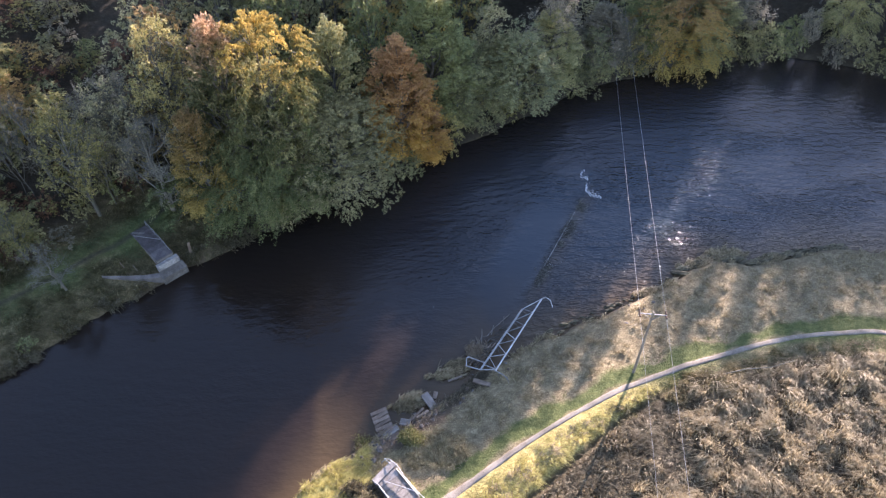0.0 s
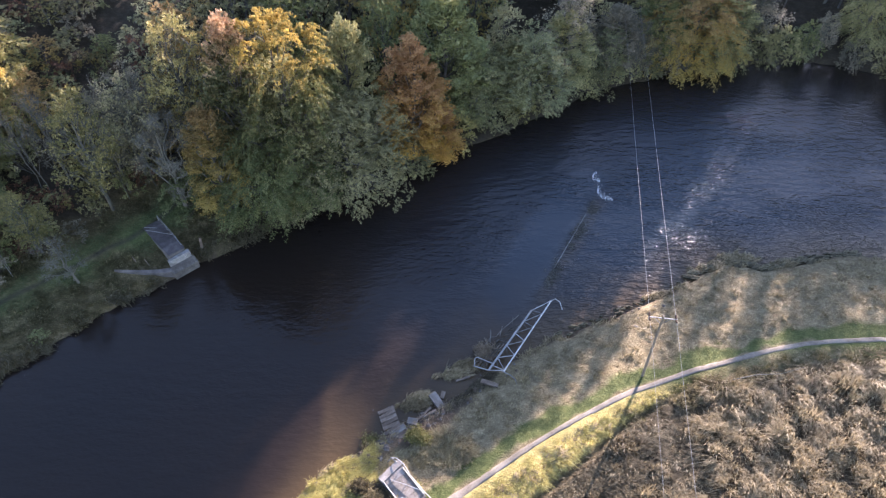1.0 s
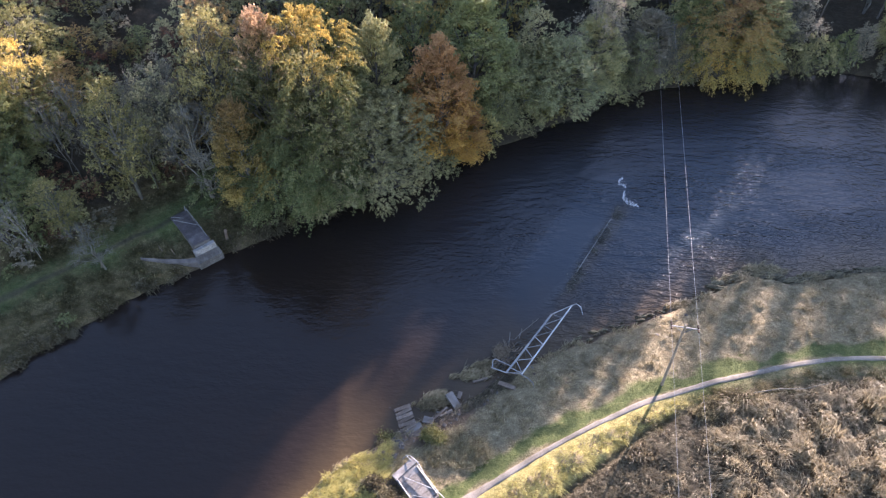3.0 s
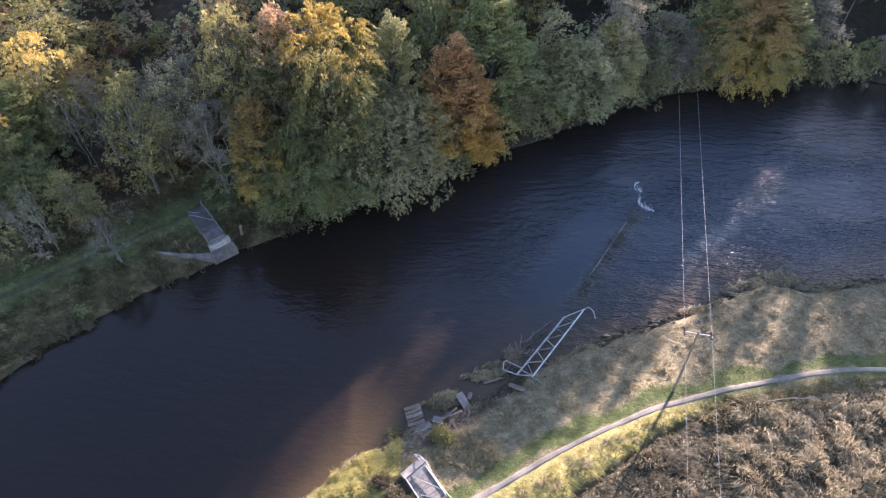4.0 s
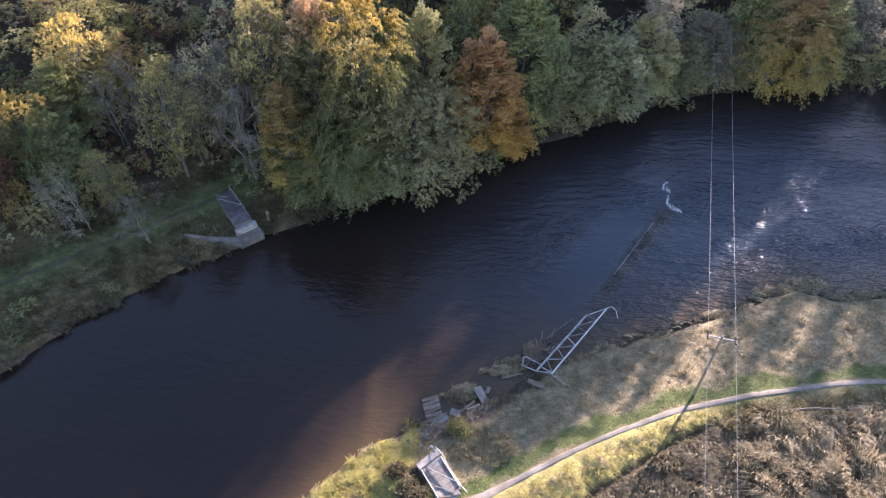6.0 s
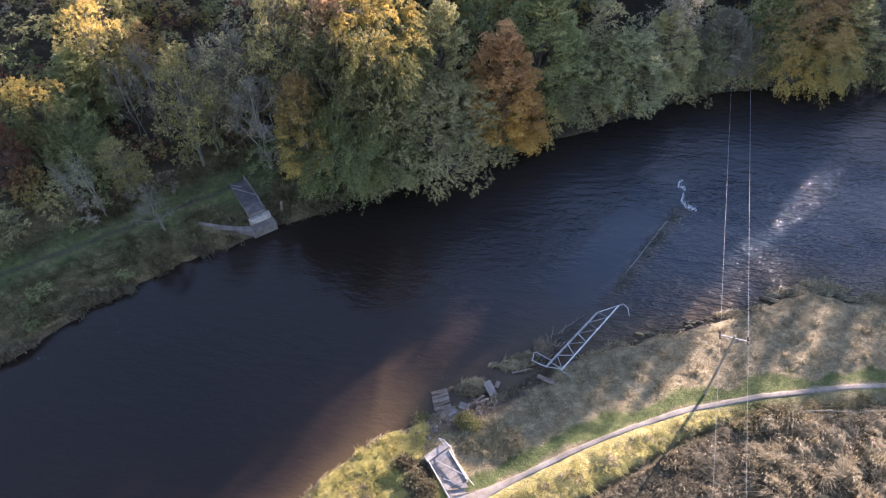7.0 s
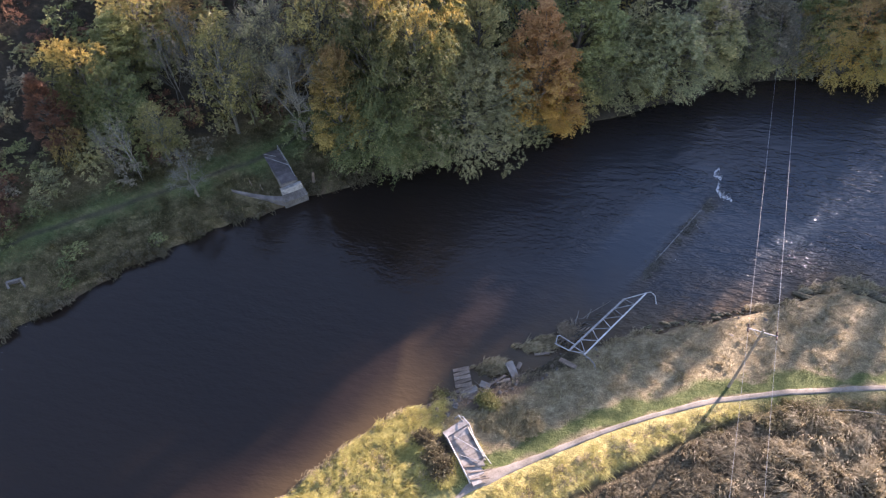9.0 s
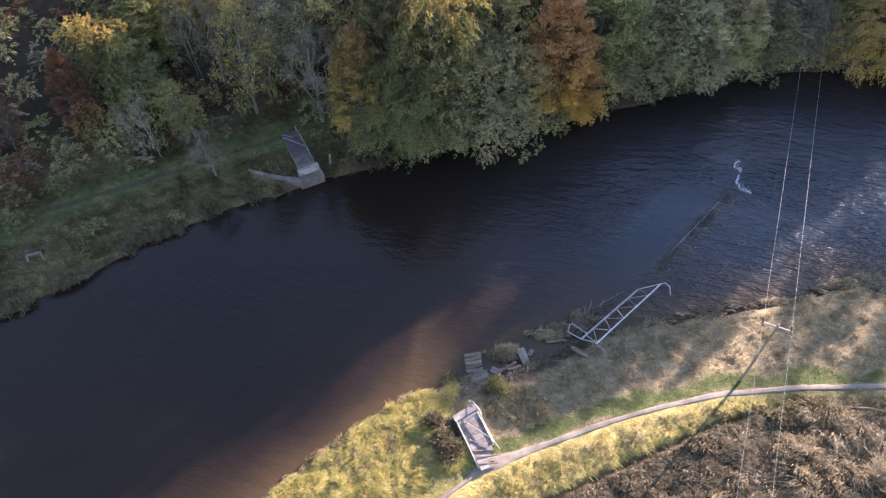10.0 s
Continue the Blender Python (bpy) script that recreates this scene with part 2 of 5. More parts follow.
def ground_material():
    m, nt, b = graph("ground")
    big, mid, fine = noise_tex(nt, 0.12, 4), noise_tex(nt, 0.9, 6, 0.7), noise_tex(nt, 7.0, 6, 0.75)
    streak = noise_tex(nt, 1.7, 4, 0.6, None, (0.8, 1.5, 1, 35))
    f = sums(nt, "MULTIPLY_ADD", fine, 0.42, sums(nt, "MULTIPLY_ADD", mid, 0.30, sums(nt, "MULTIPLY", streak, 0.28)))
    dry = ramp(nt, f, [(0.36, (0.088, 0.063, 0.038)), (0.5, (0.205, 0.166, 0.098)), (0.62, (0.38, 0.316, 0.195))])
    green = ramp(nt, f, [(0.36, (0.040, 0.055, 0.020)), (0.5, (0.090, 0.108, 0.038)), (0.64, (0.18, 0.18, 0.072))])
    # yellow turf, lightened by colour as though the sun lay on it
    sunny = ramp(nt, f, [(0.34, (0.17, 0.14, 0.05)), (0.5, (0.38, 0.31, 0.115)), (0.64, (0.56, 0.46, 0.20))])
    soil = ramp(nt, f, [(0.32, (0.032, 0.024, 0.015)), (0.5, (0.10, 0.076, 0.046)), (0.66, (0.20, 0.155, 0.095))])
    # woodland floor, its colour darkened for the shade of overhanging trees
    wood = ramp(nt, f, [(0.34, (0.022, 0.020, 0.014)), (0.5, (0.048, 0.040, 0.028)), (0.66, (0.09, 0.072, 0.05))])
    meadow = ramp(nt, f, [(0.38, (0.056, 0.048, 0.023)), (0.5, (0.125, 0.100, 0.050)), (0.61, (0.25, 0.195, 0.115))])
    mud = ramp(nt, f, [(0.30, (0.05, 0.038, 0.026)), (0.5, (0.10, 0.075, 0.052)), (0.68, (0.17, 0.13, 0.095))])
    g = sums(nt, "ADD", attr(nt, "green"), sums(nt, "MULTIPLY_ADD", big, 1.2, -0.6))
    c = mixed(nt, ramp(nt, g, [(0.3, (0, 0, 0)), (0.7, (1, 1, 1))]), dry, green)
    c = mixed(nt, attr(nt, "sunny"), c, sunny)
    c = mixed(nt, attr(nt, "reed"), c, soil)
    c = mixed(nt, attr(nt, "meadow"), c, meadow)
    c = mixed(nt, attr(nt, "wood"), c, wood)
    c = mixed(nt, attr(nt, "lush"), c, ramp(nt, f, [(0.36, (0.04, 0.06, 0.022)), (0.5, (0.085, 0.115, 0.04)), (0.64, (0.16, 0.18, 0.075))]))
    c = mixed(nt, attr(nt, "track"), c, ramp(nt, f, [(0.36, (0.028, 0.023, 0.018)), (0.64, (0.075, 0.062, 0.05))]))
    c = mixed(nt, attr(nt, "mud"), c, mud)
    nt.links.new(c, b.inputs["Base Color"])
    b.inputs["Roughness"].default_value = 0.95
    b.inputs["Specular IOR Level"].default_value = 0.15
    bump(nt, b, f, 1.0, 0.45)
    return m


def water_material():
    """Peaty river water: a dark body that daylight turns brown, under a rippled gloss."""
    m, nt, b = graph("river_water")
    pos = nt.nodes.new("ShaderNodeTexCoord").outputs["Object"]
    big = noise_tex(nt, 0.035, 3, 0.5, pos)
    body = ramp(nt, big, [(0.35, (0.0145, 0.0108, 0.0088)), (0.55, (0.0185, 0.0125, 0.0092)), (0.7, (0.023, 0.0150, 0.0100))])
    # the sky's blue reflection, put into the body colour
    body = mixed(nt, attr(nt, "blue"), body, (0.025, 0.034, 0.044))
    shal = mixed(nt, attr(nt, "shallow"), body, (0.070, 0.047, 0.024))
    nt.links.new(shal, b.inputs["Base Color"])
    b.inputs["Roughness"].default_value = 0.05
    b.inputs["IOR"].default_value = 1.33
    rip = noise_tex(nt, 0.85, 3, 0.5, pos, (0.6, 1.4, 1, 28))
    chop = noise_tex(nt, 2.7, 2, 0.5, pos, (0.7, 1.3, 1, 20))
    patch = noise_tex(nt, 0.09, 3, 0.55, pos, (0.7, 1.3, 1, 25))
    swell = noise_tex(nt, 0.16, 2, 0.5, pos)
    h = sums(nt, "MULTIPLY_ADD", chop, 0.42, rip)
    k = sums(nt, "MULTIPLY", attr(nt, "ripple"), ramp(nt, patch, [(0.38, (0.35, 0.35, 0.35)), (0.62, (1, 1, 1))]))
    h = sums(nt, "MULTIPLY", h, sums(nt, "MULTIPLY_ADD", k, 1.0, sums(nt, "MULTIPLY", swell, 0.13)))
    h = sums(nt, "MULTIPLY", h, sums(nt, "SUBTRACT", 1.0, attr(nt, "calm")))
    bump(nt, b, h, 1.0, 0.43)
    return m


GROUND, WATER = ground_material(), water_material()


# ---- mesh helpers ----
def data_mesh(name, verts, faces, mat, smooth=False):
    """A mesh from an array of places and one array (or several) of faces."""
    me = bpy.data.meshes.new(name)
    verts = np.asarray(verts, float)
    sets = [np.asarray(f, int) for f in (faces if isinstance(faces, list) else [faces]) if len(f)]
    loops = np.concatenate([f.ravel() for f in sets])
    sizes = np.concatenate([np.full(len(f), f.shape[1]) for f in sets])
    me.vertices.add(len(verts))
    me.vertices.foreach_set("co", verts.ravel())
    me.loops.add(len(loops))
    me.loops.foreach_set("vertex_index", loops)
    me.polygons.add(len(sizes))
    me.polygons.foreach_set("loop_start", np.concatenate([[0], np.cumsum(sizes)[:-1]]))
    me.polygons.foreach_set("loop_total", sizes)
    me.polygons.foreach_set("use_smooth", np.full(len(sizes), smooth))
    me.update(calc_edges=True)
    me.validate()
    me.materials.append(mat)
    return me


def part(name, bm, mat, parent=None, label="", m=None):
    """One bmesh as one mesh object, under a thing or a part."""
    me = bpy.data.meshes.new(name)
    bmesh.ops.recalc_face_normals(bm, faces=bm.faces)
    bm.to_mesh(me)
    bm.free()
    me.materials.append(mat)
    ob = new(name, me)
    ob.parent = parent
    if m is not None:
        ob.matrix_basis = m
    return tagged(ob, label)


def thing(name, m, label, category, group="", kind=""):
    ob = new(name)
    ob.matrix_basis = m
    ob.empty_display_size = 0.3
    return tagged(ob, label, category, group, kind)


def block(bm, x0, x1, y0, y1, z0, z1, bevel=0.02, rough=0.0, seed=0, m=None):
    """A box with broken edges; rough: how far its corners stray."""
    r = bmesh.ops.create_cube(bm, size=1)
    vs = r["verts"]
    for v in vs:
        v.co = Vector(((x0 + x1) / 2 + v.co.x * (x1 - x0), (y0 + y1) / 2 + v.co.y * (y1 - y0), (z0 + z1) / 2 + v.co.z * (z1 - z0)))
    es = list({e for v in vs for e in v.link_edges})
    if bevel:
        out = bmesh.ops.bevel(bm, geom=es, offset=bevel, segments=1, affect="EDGES")
        vs = list(set(out["verts"]) | {v for v in vs if v.is_valid})
    rnd = random.Random(seed)
    for v in vs:
        if rough:
            v.co += Vector((rnd.uniform(-1, 1), rnd.uniform(-1, 1), rnd.uniform(-1, 1))) * rough
        if m is not None:
            v.co = m @ v.co
    return vs


def tube(bm, pts, radius, sides=6, end=None):
    """A bar or pipe along points, tapering to the radius end; its ends are closed."""
    pts = [Vector(p) for p in pts]
    rings = []
    for i, p in enumerate(pts):
        d = (pts[min(i + 1, len(pts) - 1)] - pts[max(i - 1, 0)]).normalized()
        a = d.orthogonal().normalized() if abs(d.z) > 0.95 else d.cross(Vector((0, 0, 1))).normalized()
        b = d.cross(a)
        r = radius if end is None else radius + (end - radius) * i / (len(pts) - 1)
        rings.append([bm.verts.new(p + (a * math.cos(k * 2 * math.pi / sides + 0.785) + b * math.sin(k * 2 * math.pi / sides + 0.785)) * r) for k in range(sides)])
    for u, v in zip(rings, rings[1:]):
        for k in range(sides):
            bm.faces.new((u[k], u[(k + 1) % sides], v[(k + 1) % sides], v[k]))
    bm.faces.new(rings[0])
    bm.faces.new(rings[-1])


def bar_part(name, pts, radius, mat, parent, sides=4, label=""):
    bm = bmesh.new()
    tube(bm, pts, radius, sides)
    return part(name, bm, mat, parent, label)


# ---- the lie of the land ----
BANK_FAR = np.array([(-220, -220), (-110, -60), (-75, 5), (-60, 22), (-51.8, 33), (-46.8, 39), (-40.5, 46), (-34, 51.7), (-29.4, 54.8),
                     (-23.7, 59.3), (-14.1, 64.5), (-2, 71), (10.1, 78), (18, 82), (26, 85.5), (32, 90), (40, 92.5), (46, 94), (54, 94),
                     (63, 95.5), (72, 95), (84, 88.5), (100, 80), (140, 55), (300, -60)], float)
BANK_NEAR = np.array([(-190, -230), (-75, -80), (-30, 5), (-17.3, 21.1), (-13.7, 25.1), (-9.9, 29.8), (-7.0, 31.8), (-5.0, 32.1), (-3.8, 33.2),
                      (-2.2, 33.9), (0.8, 35.1), (3.6, 36.4), (6.2, 38.0), (7.7, 39.3), (10.5, 40.8), (14.4, 42.3), (17.1, 43.6), (20.1, 44.6), (25.2, 46.1), (32.1, 49.0),
                      (34.8, 50.7), (39.1, 52.3), (41.5, 51.5), (43.1, 50.4), (48.6, 51.5), (54.5, 51.7), (60.6, 50.4), (80, 44), (140, 15), (280, -100)], float)
FOOTPATH = np.array([(-16, 4), (-8, 15), (-2.6, 21.4), (0.4, 24.5), (5.2, 27.2), (11.3, 30.5), (16, 32.7), (22, 35.1), (28.5, 36.7),
                     (35.2, 38.0), (41.8, 38.9), (50.5, 38.6), (62, 35), (90, 22)], float)
FIELD_EDGE = np.array([(-30, -20), (-6, 12), (5, 22.4), (10.3, 25.8), (15.6, 29.0), (20.7, 32.3), (26, 34.6), (31, 35.7), (37, 36.4), (44, 36.9), (51, 36.2), (62, 32), (90, 18)], float)
TRACK = np.array([(-80, 28), (-62, 38), (-52, 47.5), (-46, 52), (-38, 58), (-31, 63), (-27, 68), (-24, 74)], float)


def side(line, x, y):
    """The distance from a line, positive to its left."""
    x, y = np.asarray(x, float), np.asarray(y, float)
    best, sign = np.full(x.shape, 1e18), np.zeros(x.shape)
    for (ax, ay), (bx, by) in zip(line[:-1], line[1:]):
        dx, dy = bx - ax, by - ay
        k = np.clip(((x - ax) * dx + (y - ay) * dy) / (dx * dx + dy * dy), 0, 1)
        ex, ey = x - ax - k * dx, y - ay - k * dy
        d, c = ex * ex + ey * ey, dx * ey - dy * ex
        m = d < best
        best, sign = np.where(m, d, best), np.where(m, np.sign(c), sign)
    return np.sqrt(best) * sign


LATTICE = np.random.default_rng(3).uniform(-1, 1, (128, 128))


def wob(x, y, scale, seed=0.0):
    """Smooth noise of about -1 to 1, in two octaves."""
    total = 0.0
    for s, k in ((scale, 1.0), (scale * 0.43, 0.5)):
        u, v = np.asarray(x, float) / s + seed * 17.3, np.asarray(y, float) / s + seed * 9.1
        i, j = np.floor(u).astype(int), np.floor(v).astype(int)
        a, b = u - i, v - j
        a, b = a * a * (3 - 2 * a), b * b * (3 - 2 * b)
        g = lambda p, q: LATTICE[(i + p) % 128, (j + q) % 128]
        total = total + k * ((g(0, 0) * (1 - a) + g(1, 0) * a) * (1 - b) + (g(0, 1) * (1 - a) + g(1, 1) * a) * b)
    return total


def sunwise(x, y):
    """Metres across the sun's direction, and along it towards the sun."""
    c, n = math.cos(radians(SUN_TURN)), math.sin(radians(SUN_TURN))
    return c * x - n * y, n * x + c * y


def from_sunwise(across, along):
    c, n = math.cos(radians(SUN_TURN)), math.sin(radians(SUN_TURN))
    return c * across + n * along, -n * across + c * along


def height(x, y):
    l, r = side(BANK_FAR, x, y), -side(BANK_NEAR, x, y)
    l = l + 0.5 * wob(x, y, 3.0, 1.0) * (np.abs(l) < 30)
    r = r + 0.5 * wob(x, y, 2.2, 2.0) * (np.abs(r) < 30)
    zl = np.interp(l, [-4, -0.3, 0.5, 1.2, 5, 12, 16, 95, 200, 3000], [-1.6, -0.5, 0.35, 0.8, 1.7, 2.6, 3.6, 39, 55, 60])
    zr = np.interp(r, [-4, -0.3, 0.3, 1.0, 4, 9, 60, 3000], [-1.6, -0.5, 0.3, 0.8, 1.4, 1.7, 1.9, 2.5])
    across = sunwise(np.asarray(x, float), np.asarray(y, float))[0]
    zl = np.where(l > 16, 3.6 + (zl - 3.6) * (1 - 0.8 * np.exp(-((across + 8.8) / 4.5) ** 4)), zl)      # a side valley, added to let the low sun reach the water
    z = np.maximum(zl, zr)
    bumpy = np.clip(np.maximum(l, r) / 3, 0, 1)
    e = -side(FIELD_EDGE, x, y)
    z = z - 0.42 * np.exp(-((e - 0.5) / 0.45) ** 2) * (r > 2) * (x < 24)
    z = z + 0.12 * np.clip((e - 1.0) / 2, 0, 1) * (1 + wob(x, y, 1.3, 6)) * (r > 2)
    return z + bumpy * (np.where(r > 0, 0.15 * np.clip(np.abs(side(FOOTPATH, x, y)) - 0.5, 0, 1), 0.07) * wob(x, y, 1.2, 3) + 0.10 * wob(x, y, 5.0, 4) * (r > 0) + 0.25 * wob(x, y, 6.0, 5) * (l > 6))


def scar(x, y):
    """Bare trodden earth between the bridge end and the wreck."""
    return np.clip(1.7 - ((x - 2.2) / 4.6) ** 2 - ((y - 34.6 - 0.6 * (x - 2.2)) / 1.25) ** 2 + 0.6 * wob(x, y, 1.0, 9), 0, 1)


def at(x, y, up=0.0):
    return float(height(np.array([x]), np.array([y]))[0]) + up


def spread(a, b, step, far):
    mid = np.arange(a, b + step, step)
    out, s = [b + step], step
    while out[-1] < far:
        s *= 1.13
        out.append(out[-1] + s)
    low, s = [a - step], step
    while low[-1] > -far:
        s *= 1.13
        low.append(low[-1] - s)
    return np.concatenate([low[::-1], mid, out])


def weight(me, name, values):
    a = me.attributes.new(name, "FLOAT", "POINT")
    a.data.foreach_set("value", np.clip(values, 0, 1).astype(np.float32))


def grid_mesh(name, xs, ys, zfun, mat):
    gx, gy = np.meshgrid(xs, ys)
    v = np.stack([gx.ravel(), gy.ravel(), zfun(gx.ravel(), gy.ravel())], -1)
    nx, ny = len(xs), len(ys)
    i = (np.arange(ny - 1)[:, None] * nx + np.arange(nx - 1)).ravel()
    return data_mesh(name, v, np.stack([i, i + 1, i + nx + 1, i + nx], -1), mat, True), v


me, v = grid_mesh("ground", spread(-72, 96, 0.45, 2600), spread(8, 128, 0.45, 2600), height, GROUND)
X, Y = v[:, 0], v[:, 1]
l, r = side(BANK_FAR, X, Y), -side(BANK_NEAR, X, Y)
p, e = side(FOOTPATH, X, Y), -side(FIELD_EDGE, X, Y)
near = (r > -1)
weight(me, "mud", np.maximum(((l < -3) | (X < -22)) * np.clip(1.2 - np.abs(np.maximum(l, r) + 0.2) / 0.7, 0, 1), scar(X, Y)))
weight(me, "lush", (l > 1) * np.exp(-(side(TRACK, X, Y) / 2.6) ** 2) * np.clip(0.9 + 0.6 * wob(X, Y, 2.5, 22), 0, 1))
weight(me, "green", near * (-0.02 + 0.95 * np.exp(-((p - 1.1 - 0.5 * wob(X, Y, 1.8, 41)) / (1.05 + 0.5 * wob(X, Y, 4.0, 42))) ** 2) + 0.22 * np.exp(-((r - 2) / 1.5) ** 2) + 0.55 * (p < 0) * np.clip((X - 21) / 4, 0, 1) * np.clip(1.2 - e, 0, 1)))
# the sun-brightened turf colour, at about half weight on the river side
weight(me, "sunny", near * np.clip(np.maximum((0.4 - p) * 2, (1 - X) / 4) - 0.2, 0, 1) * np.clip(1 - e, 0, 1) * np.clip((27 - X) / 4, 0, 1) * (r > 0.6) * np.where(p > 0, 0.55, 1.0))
weight(me, "reed", near * np.clip(e, 0, 1))
weight(me, "meadow", (l > -1) * 1.0)
# this dark tone also paints the shade under the ditch's overhang
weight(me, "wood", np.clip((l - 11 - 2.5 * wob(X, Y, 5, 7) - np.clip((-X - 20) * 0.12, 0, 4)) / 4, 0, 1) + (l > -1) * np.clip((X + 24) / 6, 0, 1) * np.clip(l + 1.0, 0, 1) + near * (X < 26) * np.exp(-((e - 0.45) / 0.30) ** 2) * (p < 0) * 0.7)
weight(me, "track", np.clip(1.3 - np.abs(side(TRACK, X, Y)) / (0.42 + 0.15 * wob(X, Y, 2.0, 24)), 0, 1) * 0.75)
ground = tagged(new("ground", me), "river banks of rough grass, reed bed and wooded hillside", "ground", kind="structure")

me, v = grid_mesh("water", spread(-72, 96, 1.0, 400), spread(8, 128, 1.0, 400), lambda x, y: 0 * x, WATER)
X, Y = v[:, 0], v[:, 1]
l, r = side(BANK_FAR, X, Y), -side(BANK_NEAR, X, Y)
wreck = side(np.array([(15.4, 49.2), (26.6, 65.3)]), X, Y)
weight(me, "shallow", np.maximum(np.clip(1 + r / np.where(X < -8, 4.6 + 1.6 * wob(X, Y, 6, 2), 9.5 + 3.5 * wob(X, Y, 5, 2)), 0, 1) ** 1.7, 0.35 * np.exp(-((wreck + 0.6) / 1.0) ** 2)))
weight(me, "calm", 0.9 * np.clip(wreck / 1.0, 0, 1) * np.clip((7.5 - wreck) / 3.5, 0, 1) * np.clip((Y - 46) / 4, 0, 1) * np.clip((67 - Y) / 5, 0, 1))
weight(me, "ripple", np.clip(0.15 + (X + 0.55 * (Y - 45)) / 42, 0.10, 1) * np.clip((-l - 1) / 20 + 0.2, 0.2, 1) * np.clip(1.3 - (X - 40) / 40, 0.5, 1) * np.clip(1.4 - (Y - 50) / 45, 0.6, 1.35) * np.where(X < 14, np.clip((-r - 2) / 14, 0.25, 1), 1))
# where the sky's sheen is tinted into the water, strongest upstream
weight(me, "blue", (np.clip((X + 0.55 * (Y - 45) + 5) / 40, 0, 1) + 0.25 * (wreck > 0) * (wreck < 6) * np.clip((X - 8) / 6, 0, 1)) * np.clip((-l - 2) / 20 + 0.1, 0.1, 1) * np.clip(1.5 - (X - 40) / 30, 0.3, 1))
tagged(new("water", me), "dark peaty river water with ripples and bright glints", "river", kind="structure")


def smooth_line(line, step=0.5):
    """Points along a line, with its corners rounded off."""
    seg = np.r_[0, np.cumsum(np.hypot(*np.diff(line, axis=0).T))]
    s = np.arange(0, seg[-1], step)
    pts = np.stack([np.interp(s, seg, line[:, k]) for k in (0, 1)], -1)
    for _ in range(int(3 / step)):
        pts[1:-1] = (pts[:-2] + 2 * pts[1:-1] + pts[2:]) / 4
    return pts


def footpath():
    c = smooth_line(FOOTPATH, 0.4)
    d = np.gradient(c, axis=0)
    nrm = np.stack([-d[:, 1], d[:, 0]], -1) / np.hypot(d[:, 0], d[:, 1])[:, None]
    rows = []
    for k, off in enumerate((-0.35, -0.25, -0.08, 0.08, 0.25, 0.35)):
        w = np.interp(c[:, 0], [-1.0, -0.5, 2, 6, 14, 22], [0.55, 0.9, 1.35, 1.0, 0.75, 0.95]) + 0.7 * np.exp(-((c[:, 0] - 1.0) / 1.3) ** 2)
        q = c + nrm * (off * w + 0.06 * wob(c[:, 0] * (1 + 0.2 * k), c[:, 1], 1.4, k))[:, None]
        z = 0.5 * height(c[:, 0], c[:, 1]) + 0.5 * height(q[:, 0], q[:, 1]) + (0.05 if 0 < k < 5 else -0.04)
        rows.append(np.c_[q, z])
    v = np.stack(rows, 1).reshape(-1, 3)
    i = (np.arange(len(c) - 1)[:, None] * 6 + np.arange(5)).ravel()
    me = data_mesh("footpath", v, np.stack([i, i + 1, i + 7, i + 6], -1), GRAVEL, True)
    tagged(new("footpath", me), "narrow pale gravel footpath winding along the bank", "footpath", kind="structure")


footpath()

# ---- trees ----
NOMINAL = {"round": (13.0, 5.0), "weep": (18.0, 6.0), "tall": (15.0, 4.0), "willow": (13.0, 7.0), "sparse": (14.0, 4.0), "bare": (12.0, 4.0), "shrub": (4.5, 3.0), "filler": (14.0, 5.0), "ridge": (14.0, 5.0), "under": (3.0, 2.2), "slender": (9.0, 2.0), "high": (27.0, 4.2)}
LEAVES = {"round": 22000, "willow": 52000, "weep": 48000, "tall": 28000, "sparse": 8600, "bare": 0, "shrub": 6000, "filler": 6000, "ridge": 1100, "under": 1300, "slender": 260, "high": 6000}


def leaf_quads(centre, normal, droop, length, width, rng):
    n = len(centre)
    a = rng.normal(size=(n, 3))
    a -= normal * (a * normal).sum(1, keepdims=True)
    a[:, 2] -= droop
    a /= np.linalg.norm(a, axis=1, keepdims=True) + 1e-9
    b = np.cross(normal, a)
    b /= np.linalg.norm(b, axis=1, keepdims=True) + 1e-9
    s = rng.uniform(0.6, 1.3, (n, 1))
    h = normal * (0.12 * length * s)
    v = np.stack([centre - a * length * s / 2, centre + b * width * s / 2 + h, centre + a * length * s / 2, centre - b * width * s / 2 + h], 1).reshape(-1, 3)
    i = np.arange(n) * 4
    return v, np.stack([i, i + 1, i + 2, i + 3], -1)


def twig(start, stop, r0, r1, rng, sides=4, bend=0.08, steps=3):
    """A crooked tapering limb: its rings of points."""
    k = np.linspace(0, 1, steps + 1)[:, None]
    pts = start + (stop - start) * k
    ln = np.linalg.norm(stop - start)
    pts[1:-1] += rng.normal(size=(steps - 1, 3)) * ln * bend
    d = np.gradient(pts, axis=0)
    d /= np.linalg.norm(d, axis=1, keepdims=True)
    a = np.cross(d, [0.31, 0.17, 0.93])
    a /= np.linalg.norm(a, axis=1, keepdims=True) + 1e-9
    b = np.cross(d, a)
    ang = np.arange(sides) * 2 * np.pi / sides
    r = (r0 + (r1 - r0) * k)[:, :, None]
    v = pts[:, None] + r * (a[:, None] * np.cos(ang)[None, :, None] + b[:, None] * np.sin(ang)[None, :, None])
    f = []
    for j in range(steps):
        for q in range(sides):
            f.append((j * sides + q, j * sides + (q + 1) % sides, (j + 1) * sides + (q + 1) % sides, (j + 1) * sides + q))
    return v.reshape(-1, 3), np.array(f), pts


